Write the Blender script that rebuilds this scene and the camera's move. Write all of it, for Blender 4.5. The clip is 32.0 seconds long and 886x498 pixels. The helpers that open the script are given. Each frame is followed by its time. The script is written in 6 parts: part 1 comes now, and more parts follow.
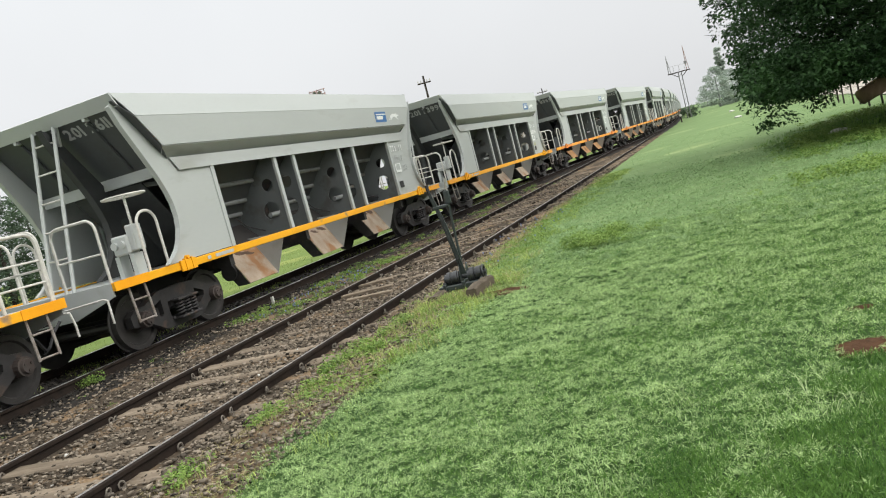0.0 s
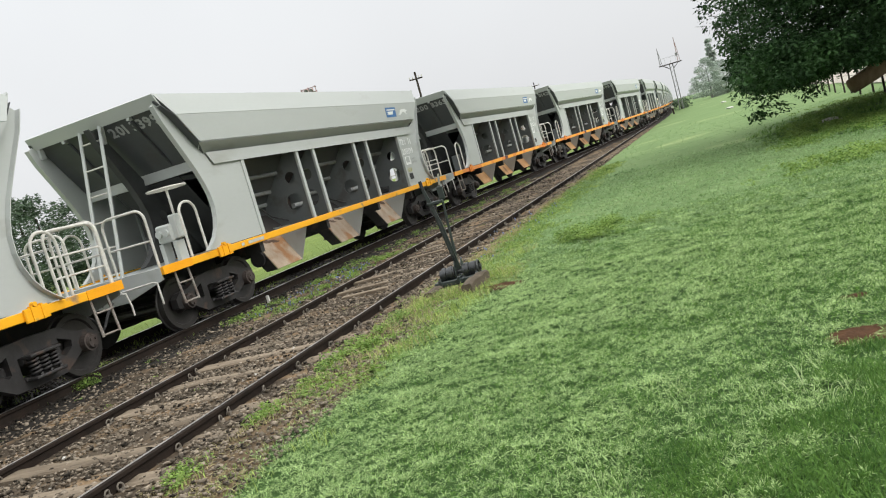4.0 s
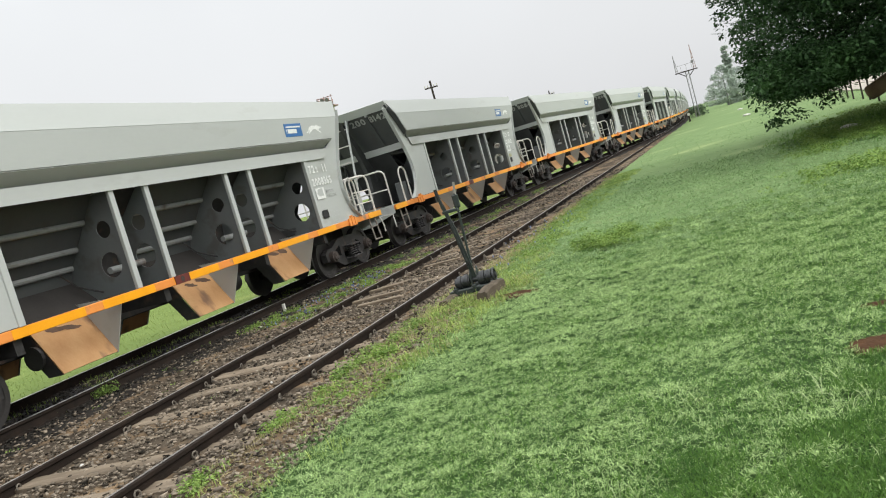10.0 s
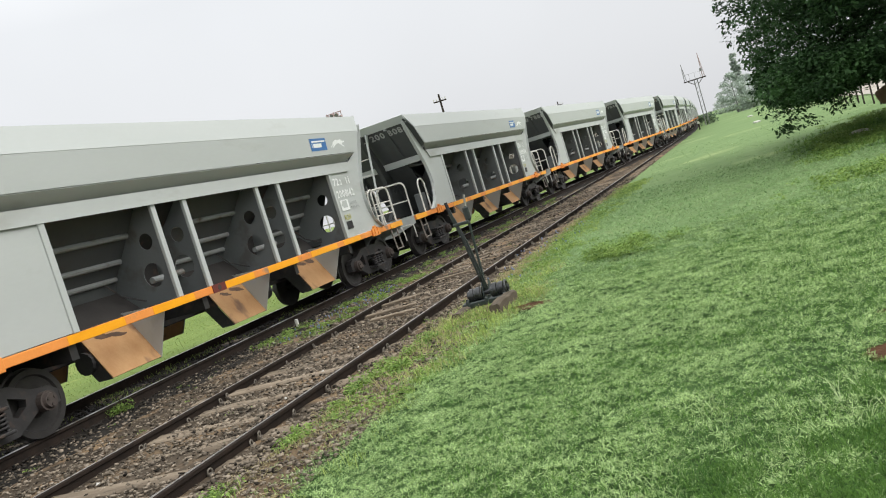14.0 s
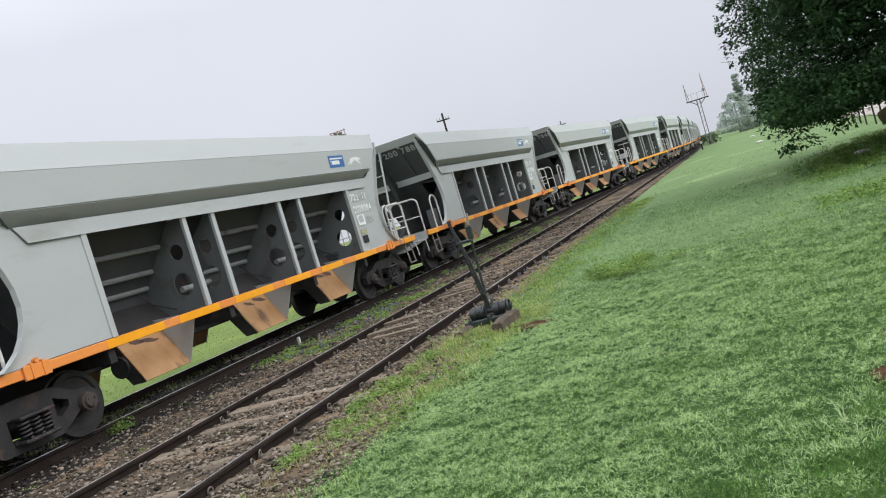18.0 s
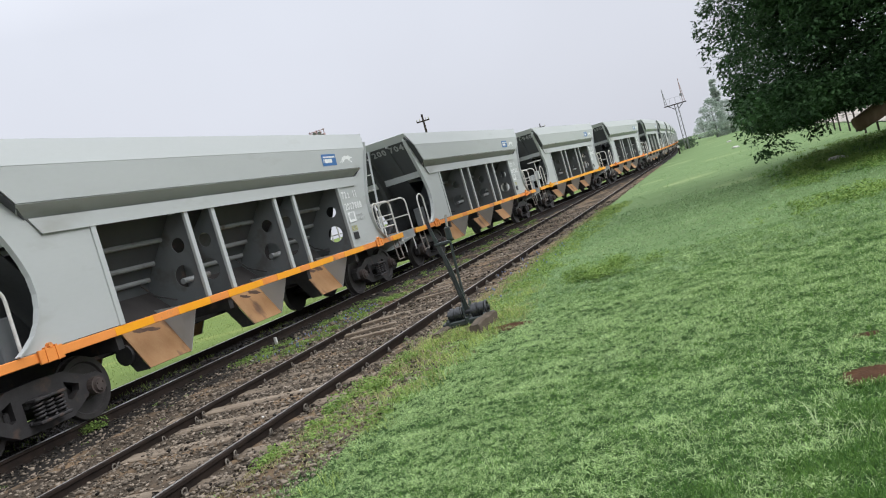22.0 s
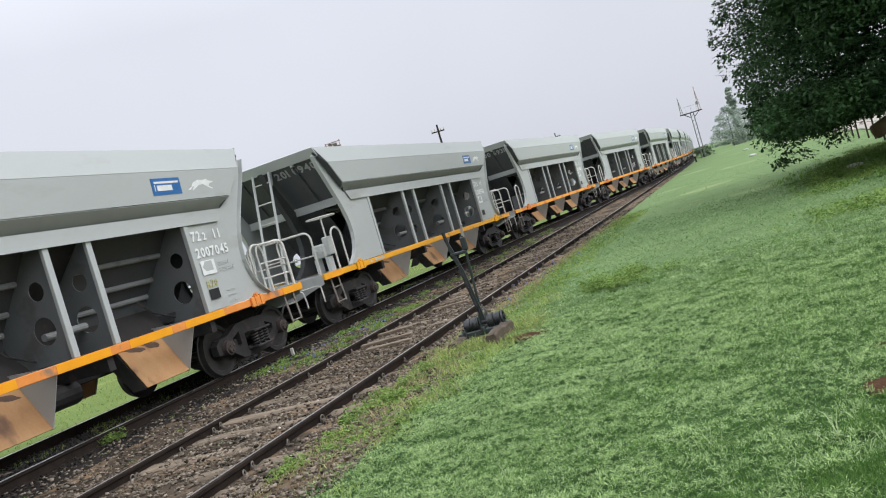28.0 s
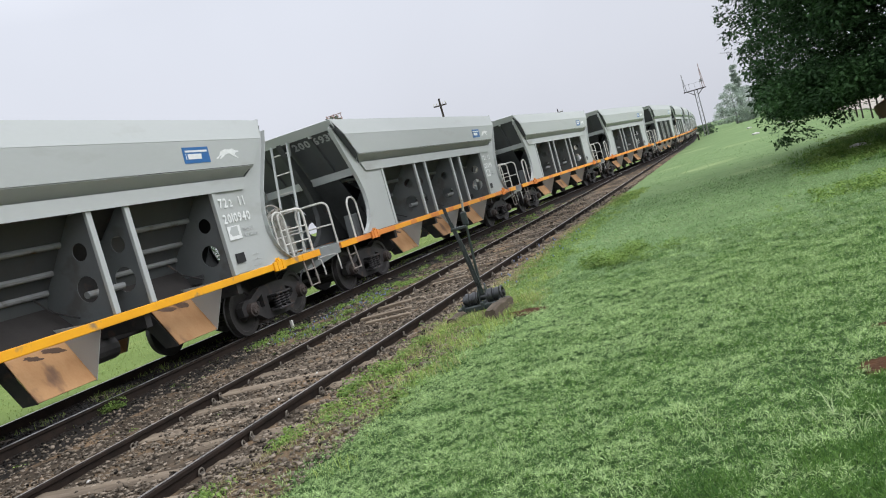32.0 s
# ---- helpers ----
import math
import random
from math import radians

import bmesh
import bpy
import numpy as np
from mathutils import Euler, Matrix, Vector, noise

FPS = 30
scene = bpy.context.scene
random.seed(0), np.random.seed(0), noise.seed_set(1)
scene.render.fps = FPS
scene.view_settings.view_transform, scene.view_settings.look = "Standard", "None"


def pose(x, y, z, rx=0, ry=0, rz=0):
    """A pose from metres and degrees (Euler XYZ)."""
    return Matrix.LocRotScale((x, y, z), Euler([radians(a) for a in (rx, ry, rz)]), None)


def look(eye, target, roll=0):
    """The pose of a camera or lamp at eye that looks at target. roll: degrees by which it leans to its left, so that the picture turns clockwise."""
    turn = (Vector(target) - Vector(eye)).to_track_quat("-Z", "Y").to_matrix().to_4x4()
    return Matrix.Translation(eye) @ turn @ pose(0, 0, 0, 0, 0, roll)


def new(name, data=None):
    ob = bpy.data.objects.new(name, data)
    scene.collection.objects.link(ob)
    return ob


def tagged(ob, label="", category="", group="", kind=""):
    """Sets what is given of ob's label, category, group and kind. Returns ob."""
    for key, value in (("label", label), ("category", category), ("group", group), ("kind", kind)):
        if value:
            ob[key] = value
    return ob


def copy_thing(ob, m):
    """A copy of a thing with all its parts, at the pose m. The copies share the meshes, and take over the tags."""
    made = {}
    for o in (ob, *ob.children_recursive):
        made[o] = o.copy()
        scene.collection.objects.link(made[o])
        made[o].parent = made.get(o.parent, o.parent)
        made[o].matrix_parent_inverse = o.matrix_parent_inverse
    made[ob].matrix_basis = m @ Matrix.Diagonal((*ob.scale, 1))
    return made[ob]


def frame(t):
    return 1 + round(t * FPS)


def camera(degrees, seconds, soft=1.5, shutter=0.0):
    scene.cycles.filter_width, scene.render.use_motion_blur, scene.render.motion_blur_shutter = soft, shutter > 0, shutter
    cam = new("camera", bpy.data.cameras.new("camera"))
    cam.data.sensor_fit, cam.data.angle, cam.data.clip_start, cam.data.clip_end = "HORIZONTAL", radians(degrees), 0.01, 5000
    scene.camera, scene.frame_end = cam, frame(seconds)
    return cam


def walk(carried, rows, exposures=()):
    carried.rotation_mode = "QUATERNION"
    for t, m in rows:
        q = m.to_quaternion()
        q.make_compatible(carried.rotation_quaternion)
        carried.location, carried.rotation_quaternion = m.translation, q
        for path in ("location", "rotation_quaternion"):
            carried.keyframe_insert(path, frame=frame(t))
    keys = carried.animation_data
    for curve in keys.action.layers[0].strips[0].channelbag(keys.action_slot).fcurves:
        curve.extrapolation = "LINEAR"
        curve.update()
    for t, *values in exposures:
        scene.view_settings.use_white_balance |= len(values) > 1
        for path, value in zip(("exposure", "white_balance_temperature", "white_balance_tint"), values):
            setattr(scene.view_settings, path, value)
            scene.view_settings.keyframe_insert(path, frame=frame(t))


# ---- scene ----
# camera held in the hand, standing on the lawn beside the siding
EYE = 1.434  # above the rail tops, which lie at z = 0
cam = camera(58.5, 32.0, soft=1.1)
walk(cam, [
    (0, pose(0, 0, EYE, 84.34, 14.70, 14.25)),
    (0.5, pose(0, 0, EYE, 84.10, 14.84, 14.39)),
    (1, pose(0, 0, EYE, 83.71, 14.82, 14.05)),
    (1.5, pose(0, 0, EYE, 83.62, 14.93, 13.60)),
    (2, pose(0, 0, EYE, 83.62, 15.11, 13.48)),
    (2.5, pose(0, 0, EYE, 83.67, 15.27, 13.71)),
    (4.5, pose(0, 0, EYE, 84.08, 15.78, 13.83)),
    (5, pose(0, 0, EYE, 84.29, 15.86, 14.15)),
    (5.5, pose(0, 0, EYE, 84.33, 15.85, 14.56)),
    (6, pose(0, 0, EYE, 84.25, 15.97, 14.67)),
    (6.5, pose(0, 0, EYE, 84.32, 16.20, 14.71)),
    (7, pose(0, 0, EYE, 84.23, 16.31, 14.91)),
    (7.5, pose(0, 0, EYE, 84.13, 16.13, 14.86)),
    (8, pose(0, 0, EYE, 83.97, 16.02, 14.69)),
    (8.5, pose(0, 0, EYE, 84.07, 16.06, 14.57)),
    (9, pose(0, 0, EYE, 84.39, 15.94, 14.47)),
    (9.5, pose(0, 0, EYE, 84.77, 15.90, 14.52)),
    (10, pose(0, 0, EYE, 84.81, 15.84, 14.89)),
    (10.5, pose(0, 0, EYE, 84.67, 15.65, 14.97)),
    (11, pose(0, 0, EYE, 84.61, 15.81, 15.08)),
    (11.5, pose(0, 0, EYE, 84.50, 16.06, 15.06)),
    (12, pose(0, 0, EYE, 84.22, 16.41, 15.01)),
    (12.5, pose(0, 0, EYE, 84.30, 16.54, 15.04)),
    (13, pose(0, 0, EYE, 84.80, 16.58, 14.98)),
    (13.5, pose(0, 0, EYE, 85.41, 16.77, 15.17)),
    (14, pose(0, 0, EYE, 85.96, 16.92, 15.67)),
    (14.5, pose(0, 0, EYE, 86.37, 16.77, 16.07)),
    (16.5, pose(0, 0, EYE, 87.04, 16.93, 16.27)),
    (17, pose(0, 0, EYE, 87.00, 17.02, 16.48)),
    (17.5, pose(0, 0, EYE, 87.16, 16.80, 16.24)),
    (18, pose(0, 0, EYE, 87.36, 16.69, 15.89)),
    (18.5, pose(0, 0, EYE, 87.55, 16.73, 15.79)),
    (19, pose(0, 0, EYE, 87.67, 16.58, 15.38)),
    (19.5, pose(0, 0, EYE, 87.50, 16.40, 14.99)),
    (20, pose(0, 0, EYE, 87.06, 16.32, 14.76)),
    (20.5, pose(0, 0, EYE, 86.95, 16.27, 14.52)),
    (21, pose(0, 0, EYE, 87.09, 16.12, 14.31)),
    (21.5, pose(0, 0, EYE, 87.24, 16.09, 14.14)),
    (22, pose(0, 0, EYE, 86.99, 16.06, 14.30)),
    (22.5, pose(0, 0, EYE, 86.95, 16.16, 14.76)),
    (23, pose(0, 0, EYE, 87.15, 16.00, 15.28)),
    (23.5, pose(0, 0, EYE, 87.30, 15.92, 15.77)),
    (24, pose(0, 0, EYE, 87.32, 15.91, 16.03)),
    (24.5, pose(0, 0, EYE, 87.42, 16.31, 16.47)),
    (26.5, pose(0, 0, EYE, 87.50, 16.65, 16.60)),
    (27, pose(0, 0, EYE, 87.80, 16.48, 16.77)),
    (27.5, pose(0, 0, EYE, 88.12, 16.39, 16.23)),
    (28, pose(0, 0, EYE, 88.05, 16.40, 15.47)),
    (28.5, pose(0, 0, EYE, 87.60, 16.19, 15.29)),
    (29, pose(0, 0, EYE, 86.84, 15.72, 15.11)),
    (29.5, pose(0, 0, EYE, 86.48, 15.63, 15.07)),
    (30, pose(0, 0, EYE, 86.59, 15.73, 15.15)),
    (30.5, pose(0, 0, EYE, 86.65, 15.67, 15.31)),
    (31, pose(0, 0, EYE, 86.52, 15.65, 15.32)),
    (31.5, pose(0, 0, EYE, 86.37, 15.64, 15.36)),
    (32, pose(0, 0, EYE, 86.24, 15.62, 15.53)),
], exposures=[(0.0, 0.30, 6700, 10), (13.0, 0.30, 6700, 10), (17.5, 0.13, 6260, 14), (32.0, 0.13, 6260, 14)])

# ---- light: a bright overcast morning ----
world = bpy.data.worlds.new("overcast_sky")
scene.world = world
world.use_nodes = True
wn = world.node_tree.nodes
wl = world.node_tree.links
bg = wn["Background"]
sky = wn.new("ShaderNodeTexSky")
sky.sky_type = "NISHITA"
sky.sun_disc = False
sky.sun_elevation, sky.sun_rotation = radians(40), radians(98)
sky.air_density, sky.dust_density, sky.ozone_density = 1.0, 4.0, 1.0
grey = wn.new("ShaderNodeHueSaturation")
grey.inputs["Saturation"].default_value = 0.12
wl.new(sky.outputs[0], grey.inputs["Color"])
cloud = wn.new("ShaderNodeMix")
cloud.data_type = "RGBA"
cloud.inputs[0].default_value = 0.8
wl.new(grey.outputs[0], cloud.inputs[6])
# the cloud sheet: about three times as bright overhead as at the horizon
gc = wn.new("ShaderNodeTexCoord")
sp = wn.new("ShaderNodeSeparateXYZ")
wl.new(gc.outputs["Generated"], sp.inputs[0])
rampn = wn.new("ShaderNodeValToRGB")
rampn.color_ramp.elements[0].position, rampn.color_ramp.elements[0].color = 0.0, (0.71, 0.735, 0.77, 1)
rampn.color_ramp.elements[1].position, rampn.color_ramp.elements[1].color = 1.0, (2.3, 2.35, 2.4, 1)
mid = rampn.color_ramp.elements.new(0.3)
mid.color = (0.785, 0.825, 0.87, 1)
wl.new(sp.outputs[2], rampn.inputs[0])
tenfold = wn.new("ShaderNodeVectorMath")
tenfold.operation = "SCALE"
tenfold.inputs["Scale"].default_value = 10.0
cn = wn.new("ShaderNodeTexNoise")
cn.inputs["Scale"].default_value, cn.inputs["Detail"].default_value = 2.2, 4.0
wl.new(gc.outputs["Generated"], cn.inputs["Vector"])
cr = wn.new("ShaderNodeMapRange")
cr.inputs["From Min"].default_value, cr.inputs["From Max"].default_value = 0.3, 0.7
cr.inputs["To Min"].default_value, cr.inputs["To Max"].default_value = 0.96, 1.04
wl.new(cn.outputs["Fac"], cr.inputs["Value"])
veil = wn.new("ShaderNodeVectorMath")
veil.operation = "SCALE"
wl.new(rampn.outputs[0], veil.inputs[0])
wl.new(cr.outputs[0], veil.inputs["Scale"])
wl.new(veil.outputs[0], tenfold.inputs[0])
wl.new(tenfold.outputs[0], cloud.inputs[7])
wl.new(cloud.outputs[2], bg.inputs[0])
bg.inputs[1].default_value = 0.1
sun = new("sun", bpy.data.lights.new("sun", "SUN"))
sun.data.energy, sun.data.angle, sun.data.color = 1.15, radians(35), (1.0, 0.985, 0.95)
sun.matrix_world = look((62, 2, 52), (0, 10, 0))


# ---- materials ----
def mat(name, col, col2=None, rough=0.6, metal=0.0, scale=6.0, fine=60.0, bump=0.15, spread=0.5, stain=None, stain_scale=1.5,
        stain_amount=0.5, stretch=(1, 1, 1), spec=0.5, rand=0.0):
    """Two tones mixed by a broad and a fine noise, an optional stain with its own shape, and a fine relief."""
    m = bpy.data.materials.new(name)
    m.use_nodes = True
    nt, nd = m.node_tree, m.node_tree.nodes
    lk = nt.links.new
    b = nd["Principled BSDF"]
    b.inputs["Roughness"].default_value, b.inputs["Metallic"].default_value = rough, metal
    b.inputs["Specular IOR Level"].default_value = spec
    tc = nd.new("ShaderNodeTexCoord")
    mp = nd.new("ShaderNodeMapping")
    mp.inputs["Scale"].default_value = stretch
    lk(tc.outputs["Object"], mp.inputs["Vector"])

    def noise_at(sc, detail=4.0):
        n = nd.new("ShaderNodeTexNoise")
        n.inputs["Scale"].default_value, n.inputs["Detail"].default_value = sc, detail
        lk(mp.outputs[0], n.inputs["Vector"])
        return n
    n1, n2 = noise_at(scale), noise_at(fine, 3.0)
    ad = nd.new("ShaderNodeMath")
    ad.operation = "MULTIPLY_ADD"
    ad.inputs[1].default_value = 0.4
    lk(n2.outputs["Fac"], ad.inputs[0])
    lk(n1.outputs["Fac"], ad.inputs[2])
    rp = nd.new("ShaderNodeMapRange")
    rp.inputs["From Min"].default_value, rp.inputs["From Max"].default_value = 0.7 - spread * 0.5, 0.7 + spread * 0.5
    lk(ad.outputs[0], rp.inputs["Value"])
    mx = nd.new("ShaderNodeMix")
    mx.data_type = "RGBA"
    mx.inputs[6].default_value = (*col, 1)
    mx.inputs[7].default_value = (*(col2 or [c * 0.75 for c in col]), 1)
    lk(rp.outputs[0], mx.inputs[0])
    out = mx.outputs[2]
    if stain:
        n3 = noise_at(stain_scale, 6.0)
        r3 = nd.new("ShaderNodeMapRange")
        r3.inputs["From Min"].default_value, r3.inputs["From Max"].default_value = 0.72 - stain_amount * 0.35, 0.82 - stain_amount * 0.3
        lk(n3.outputs["Fac"], r3.inputs["Value"])
        m3 = nd.new("ShaderNodeMix")
        m3.data_type = "RGBA"
        lk(r3.outputs[0], m3.inputs[0])
        lk(out, m3.inputs[6])
        m3.inputs[7].default_value = (*stain, 1)
        out = m3.outputs[2]
    if rand:
        oi = nd.new("ShaderNodeObjectInfo")
        hs = nd.new("ShaderNodeHueSaturation")
        mr = nd.new("ShaderNodeMapRange")
        mr.inputs["To Min"].default_value, mr.inputs["To Max"].default_value = 1 - rand, 1 + rand
        lk(oi.outputs["Random"], mr.inputs["Value"])
        lk(mr.outputs[0], hs.inputs["Value"])
        lk(out, hs.inputs["Color"])
        out = hs.outputs[0]
    lk(out, b.inputs["Base Color"])
    bp = nd.new("ShaderNodeBump")
    bp.inputs["Strength"].default_value, bp.inputs["Distance"].default_value = bump, 0.02
    lk(ad.outputs[0], bp.inputs["Height"])
    lk(bp.outputs[0], b.inputs["Normal"])
    return m


M_grey = mat("wagon_grey_paint", (0.475, 0.50, 0.485), (0.42, 0.445, 0.43), rough=0.55, scale=1.2, fine=25, bump=0.03, spread=0.9,
             stain=(0.37, 0.38, 0.355), stain_scale=1.6, stain_amount=0.3, stretch=(1, 0.35, 1))
# wagon grey darkened: shade under the hopper put into the colour
M_inner = mat("shaded_inner_grey", (0.080, 0.087, 0.090), (0.058, 0.063, 0.065), rough=0.6, scale=2, fine=20, bump=0.05, spread=0.9,
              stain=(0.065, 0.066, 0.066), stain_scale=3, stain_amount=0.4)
# near-black for the wagon ends' recess, its shade put into the colour
M_gloom = mat("shaded_dark_recess", (0.052, 0.055, 0.056), (0.032, 0.034, 0.034), rough=0.75, scale=3, fine=30, bump=0.08)
# the same grey with the bays' shade put in
M_bay = mat("shaded_bay_grey", (0.185, 0.202, 0.206), (0.145, 0.158, 0.161), rough=0.6, scale=2, fine=20, bump=0.05, spread=0.9,
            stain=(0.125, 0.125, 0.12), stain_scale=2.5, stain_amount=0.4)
# ribs: bay shade in the tone, lighter for light caught on top
M_rib = mat("shaded_rib_grey", (0.27, 0.285, 0.285), (0.21, 0.22, 0.22), rough=0.6, scale=3, fine=25, bump=0.05, stain=(0.12, 0.09, 0.07), stain_scale=3, stain_amount=0.4)
M_orange = mat("amber_band_paint", (0.95, 0.47, 0.012), (0.86, 0.38, 0.012), rough=0.5, scale=2.5, fine=40, bump=0.04, spread=0.8,
               stain=(0.30, 0.20, 0.12), stain_scale=4, stain_amount=0.3)
M_salmon = mat("faded_orange_band_paint", (0.88, 0.33, 0.07), (0.74, 0.245, 0.045), rough=0.6, scale=2.5, fine=40, bump=0.04, spread=0.8, stain=(0.34, 0.20, 0.12), stain_scale=4, stain_amount=0.4)
M_yellow = mat("yellow_reflective_band", (0.96, 0.42, 0.012), (0.88, 0.35, 0.012), rough=0.4, scale=3, fine=50, bump=0.02)
M_rail_w = mat("pale_handrail_paint", (0.68, 0.67, 0.62), (0.46, 0.45, 0.41), rough=0.5, scale=12, fine=80, bump=0.05)
M_cream = mat("dusty_cream_paint", (0.40, 0.385, 0.34), (0.26, 0.245, 0.21), rough=0.7, scale=6, fine=50, bump=0.08, stain=(0.16, 0.13, 0.10), stain_scale=5, stain_amount=0.5)
# pale grey for the far signal, distance haze put into the colour
M_palegrey = mat("haze_pale_grey", (0.23, 0.235, 0.235), (0.15, 0.15, 0.15), rough=0.7, scale=5, fine=40, bump=0.2)
M_tan = mat("rusty_ochre_chute", (0.46, 0.27, 0.125), (0.36, 0.185, 0.075), rough=0.75, scale=4, fine=40, bump=0.08, spread=0.6,
            stain=(0.17, 0.095, 0.055), stain_scale=2.6, stain_amount=0.42, stretch=(1, 1, 0.5), rand=0.15)
M_chute_grey = mat("worn_grey_chute", (0.46, 0.39, 0.31), (0.31, 0.215, 0.145), rough=0.7, scale=4, fine=40, bump=0.06, spread=0.6, stain=(0.30, 0.15, 0.065), stain_scale=2.2, stain_amount=0.62, rand=0.1)
M_oilmark = mat("dark_oil_stain", (0.13, 0.072, 0.042), (0.070, 0.042, 0.028), rough=0.7, scale=6, fine=40, bump=0.05)
M_valley = mat("dark_hopper_valley", (0.034, 0.031, 0.029), (0.022, 0.02, 0.019), rough=0.85, scale=3, fine=30, bump=0.15)
# grimy bogie steel; on the saddle sheets its near-black stands for shade
M_dark = mat("grime_and_shade_steel", (0.036, 0.034, 0.034), (0.020, 0.019, 0.019), rough=0.6, scale=8, fine=60, bump=0.15,
             stain=(0.075, 0.05, 0.038), stain_scale=5, stain_amount=0.4)
M_wheel = mat("wheel_steel", (0.06, 0.056, 0.053), (0.035, 0.033, 0.032), rough=0.5, metal=0.4, scale=6, fine=50, bump=0.08)
M_cap = mat("brown_axle_cap", (0.070, 0.052, 0.045), (0.045, 0.038, 0.034), rough=0.7, scale=10, fine=60, bump=0.1)
M_white = mat("white_stencil_paint", (0.86, 0.88, 0.86), (0.70, 0.72, 0.70), rough=0.6, scale=10, fine=60, bump=0.0)
M_faint = mat("faded_stencil_paint", (0.54, 0.56, 0.55), (0.40, 0.42, 0.41), rough=0.6, scale=10, fine=60, bump=0.0)
M_ghost = mat("worn_ghost_stencil", (0.46, 0.475, 0.47), (0.32, 0.33, 0.33), rough=0.6, scale=10, fine=60, bump=0.0)
M_yel2 = mat("faded_yellow_paint", (0.50, 0.48, 0.16), (0.44, 0.43, 0.25), rough=0.6, scale=10, fine=60, bump=0.0)
M_blue = mat("blue_plate_paint", (0.035, 0.16, 0.42), (0.03, 0.13, 0.34), rough=0.45, scale=6, fine=40, bump=0.0)
M_black = mat("black_paint", (0.02, 0.02, 0.022), rough=0.6, scale=6, fine=50, bump=0.03)
M_marker = mat("dark_red_enamel", (0.16, 0.03, 0.025), (0.11, 0.025, 0.02), rough=0.5, scale=10, fine=60, bump=0.03)
M_step = mat("worn_step_paint", (0.34, 0.32, 0.29), (0.16, 0.12, 0.095), rough=0.65, scale=9, fine=70, bump=0.1, spread=0.4)
M_steel = mat("worn_rail_head", (0.62, 0.61, 0.60), (0.5, 0.49, 0.48), rough=0.3, metal=0.9, scale=8, fine=90, bump=0.03, stretch=(1, 0.1, 1))
M_worn = mat("dull_worn_rail_head", (0.46, 0.44, 0.42), (0.34, 0.32, 0.30), rough=0.4, metal=0.85, scale=8, fine=90, bump=0.05, stretch=(1, 0.1, 1))
M_rust = mat("dark_rusted_rail", (0.017, 0.014, 0.012), (0.032, 0.023, 0.018), rough=0.85, scale=7, fine=70, bump=0.3, spec=0.12)
M_ballast = mat("ballast_dust", (0.105, 0.083, 0.060), (0.042, 0.034, 0.026), rough=0.95, scale=3, fine=45, bump=0.9, spread=0.5,
                stain=(0.22, 0.155, 0.095), stain_scale=1.6, stain_amount=0.6, spec=0.08)
# oily bed with the train's shade put into its near-black tones
M_darkbed = mat("oily_shaded_ballast", (0.016, 0.015, 0.013), (0.030, 0.026, 0.022), rough=0.8, scale=3, fine=45, bump=0.9, spread=0.5, spec=0.15)
M_sleeper = mat("weathered_timber", (0.30, 0.245, 0.18), (0.105, 0.082, 0.060), rough=0.9, scale=5, fine=50, bump=0.6, stretch=(0.15, 1, 1), rand=0.15, spec=0.15)
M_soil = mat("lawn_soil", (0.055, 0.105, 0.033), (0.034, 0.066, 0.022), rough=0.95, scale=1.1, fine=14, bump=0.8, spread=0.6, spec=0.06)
# far turf paler than the near soil, with haze put into its tones
M_turf = mat("haze_paled_turf", (0.180, 0.262, 0.112), (0.130, 0.205, 0.083), rough=0.95, scale=0.55, fine=7, bump=0.6, spread=0.55, stain=(0.27, 0.34, 0.15), stain_scale=0.25, stain_amount=0.4, spec=0.08)
M_field = mat("yellow_green_field", (0.175, 0.240, 0.070), (0.125, 0.182, 0.050), rough=0.95, scale=0.6, fine=9, bump=0.6, spread=0.6, stain=(0.27, 0.31, 0.10), stain_scale=0.3, stain_amount=0.4, spec=0.08)
M_verge_soil = mat("trodden_brown_soil", (0.165, 0.118, 0.072), (0.085, 0.062, 0.040), rough=0.95, scale=4, fine=50, bump=0.9, spread=0.5, stain=(0.115, 0.125, 0.045), stain_scale=2.5, stain_amount=0.45, spec=0.08)
M_dirt = mat("bare_red_earth", (0.105, 0.055, 0.030), (0.050, 0.027, 0.016), rough=0.95, scale=9, fine=60, bump=0.9, spec=0.08)
M_conc = mat("mossy_dark_timber", (0.135, 0.110, 0.083), (0.080, 0.066, 0.050), rough=0.9, scale=6, fine=50, bump=0.4, spec=0.15)
M_bark = mat("brown_bark", (0.54, 0.38, 0.27), (0.36, 0.24, 0.165), rough=0.9, scale=8, fine=50, bump=0.8, stretch=(1, 1, 0.3), spec=0.15)
M_lever = mat("dark_green_lever_paint", (0.02, 0.03, 0.028), (0.035, 0.045, 0.042), rough=0.4, scale=10, fine=60, bump=0.1)
M_iron = mat("worn_dark_iron", (0.075, 0.078, 0.08), (0.03, 0.032, 0.034), rough=0.38, metal=0.6, scale=12, fine=70, bump=0.15)
M_post = mat("weathered_dark_timber", (0.06, 0.05, 0.042), (0.04, 0.034, 0.03), rough=0.9, scale=8, fine=60, bump=0.4, spec=0.15)
M_towerred = mat("rusty_red_steel", (0.36, 0.25, 0.23), (0.28, 0.20, 0.18), rough=0.8, scale=8, fine=50, bump=0.2)


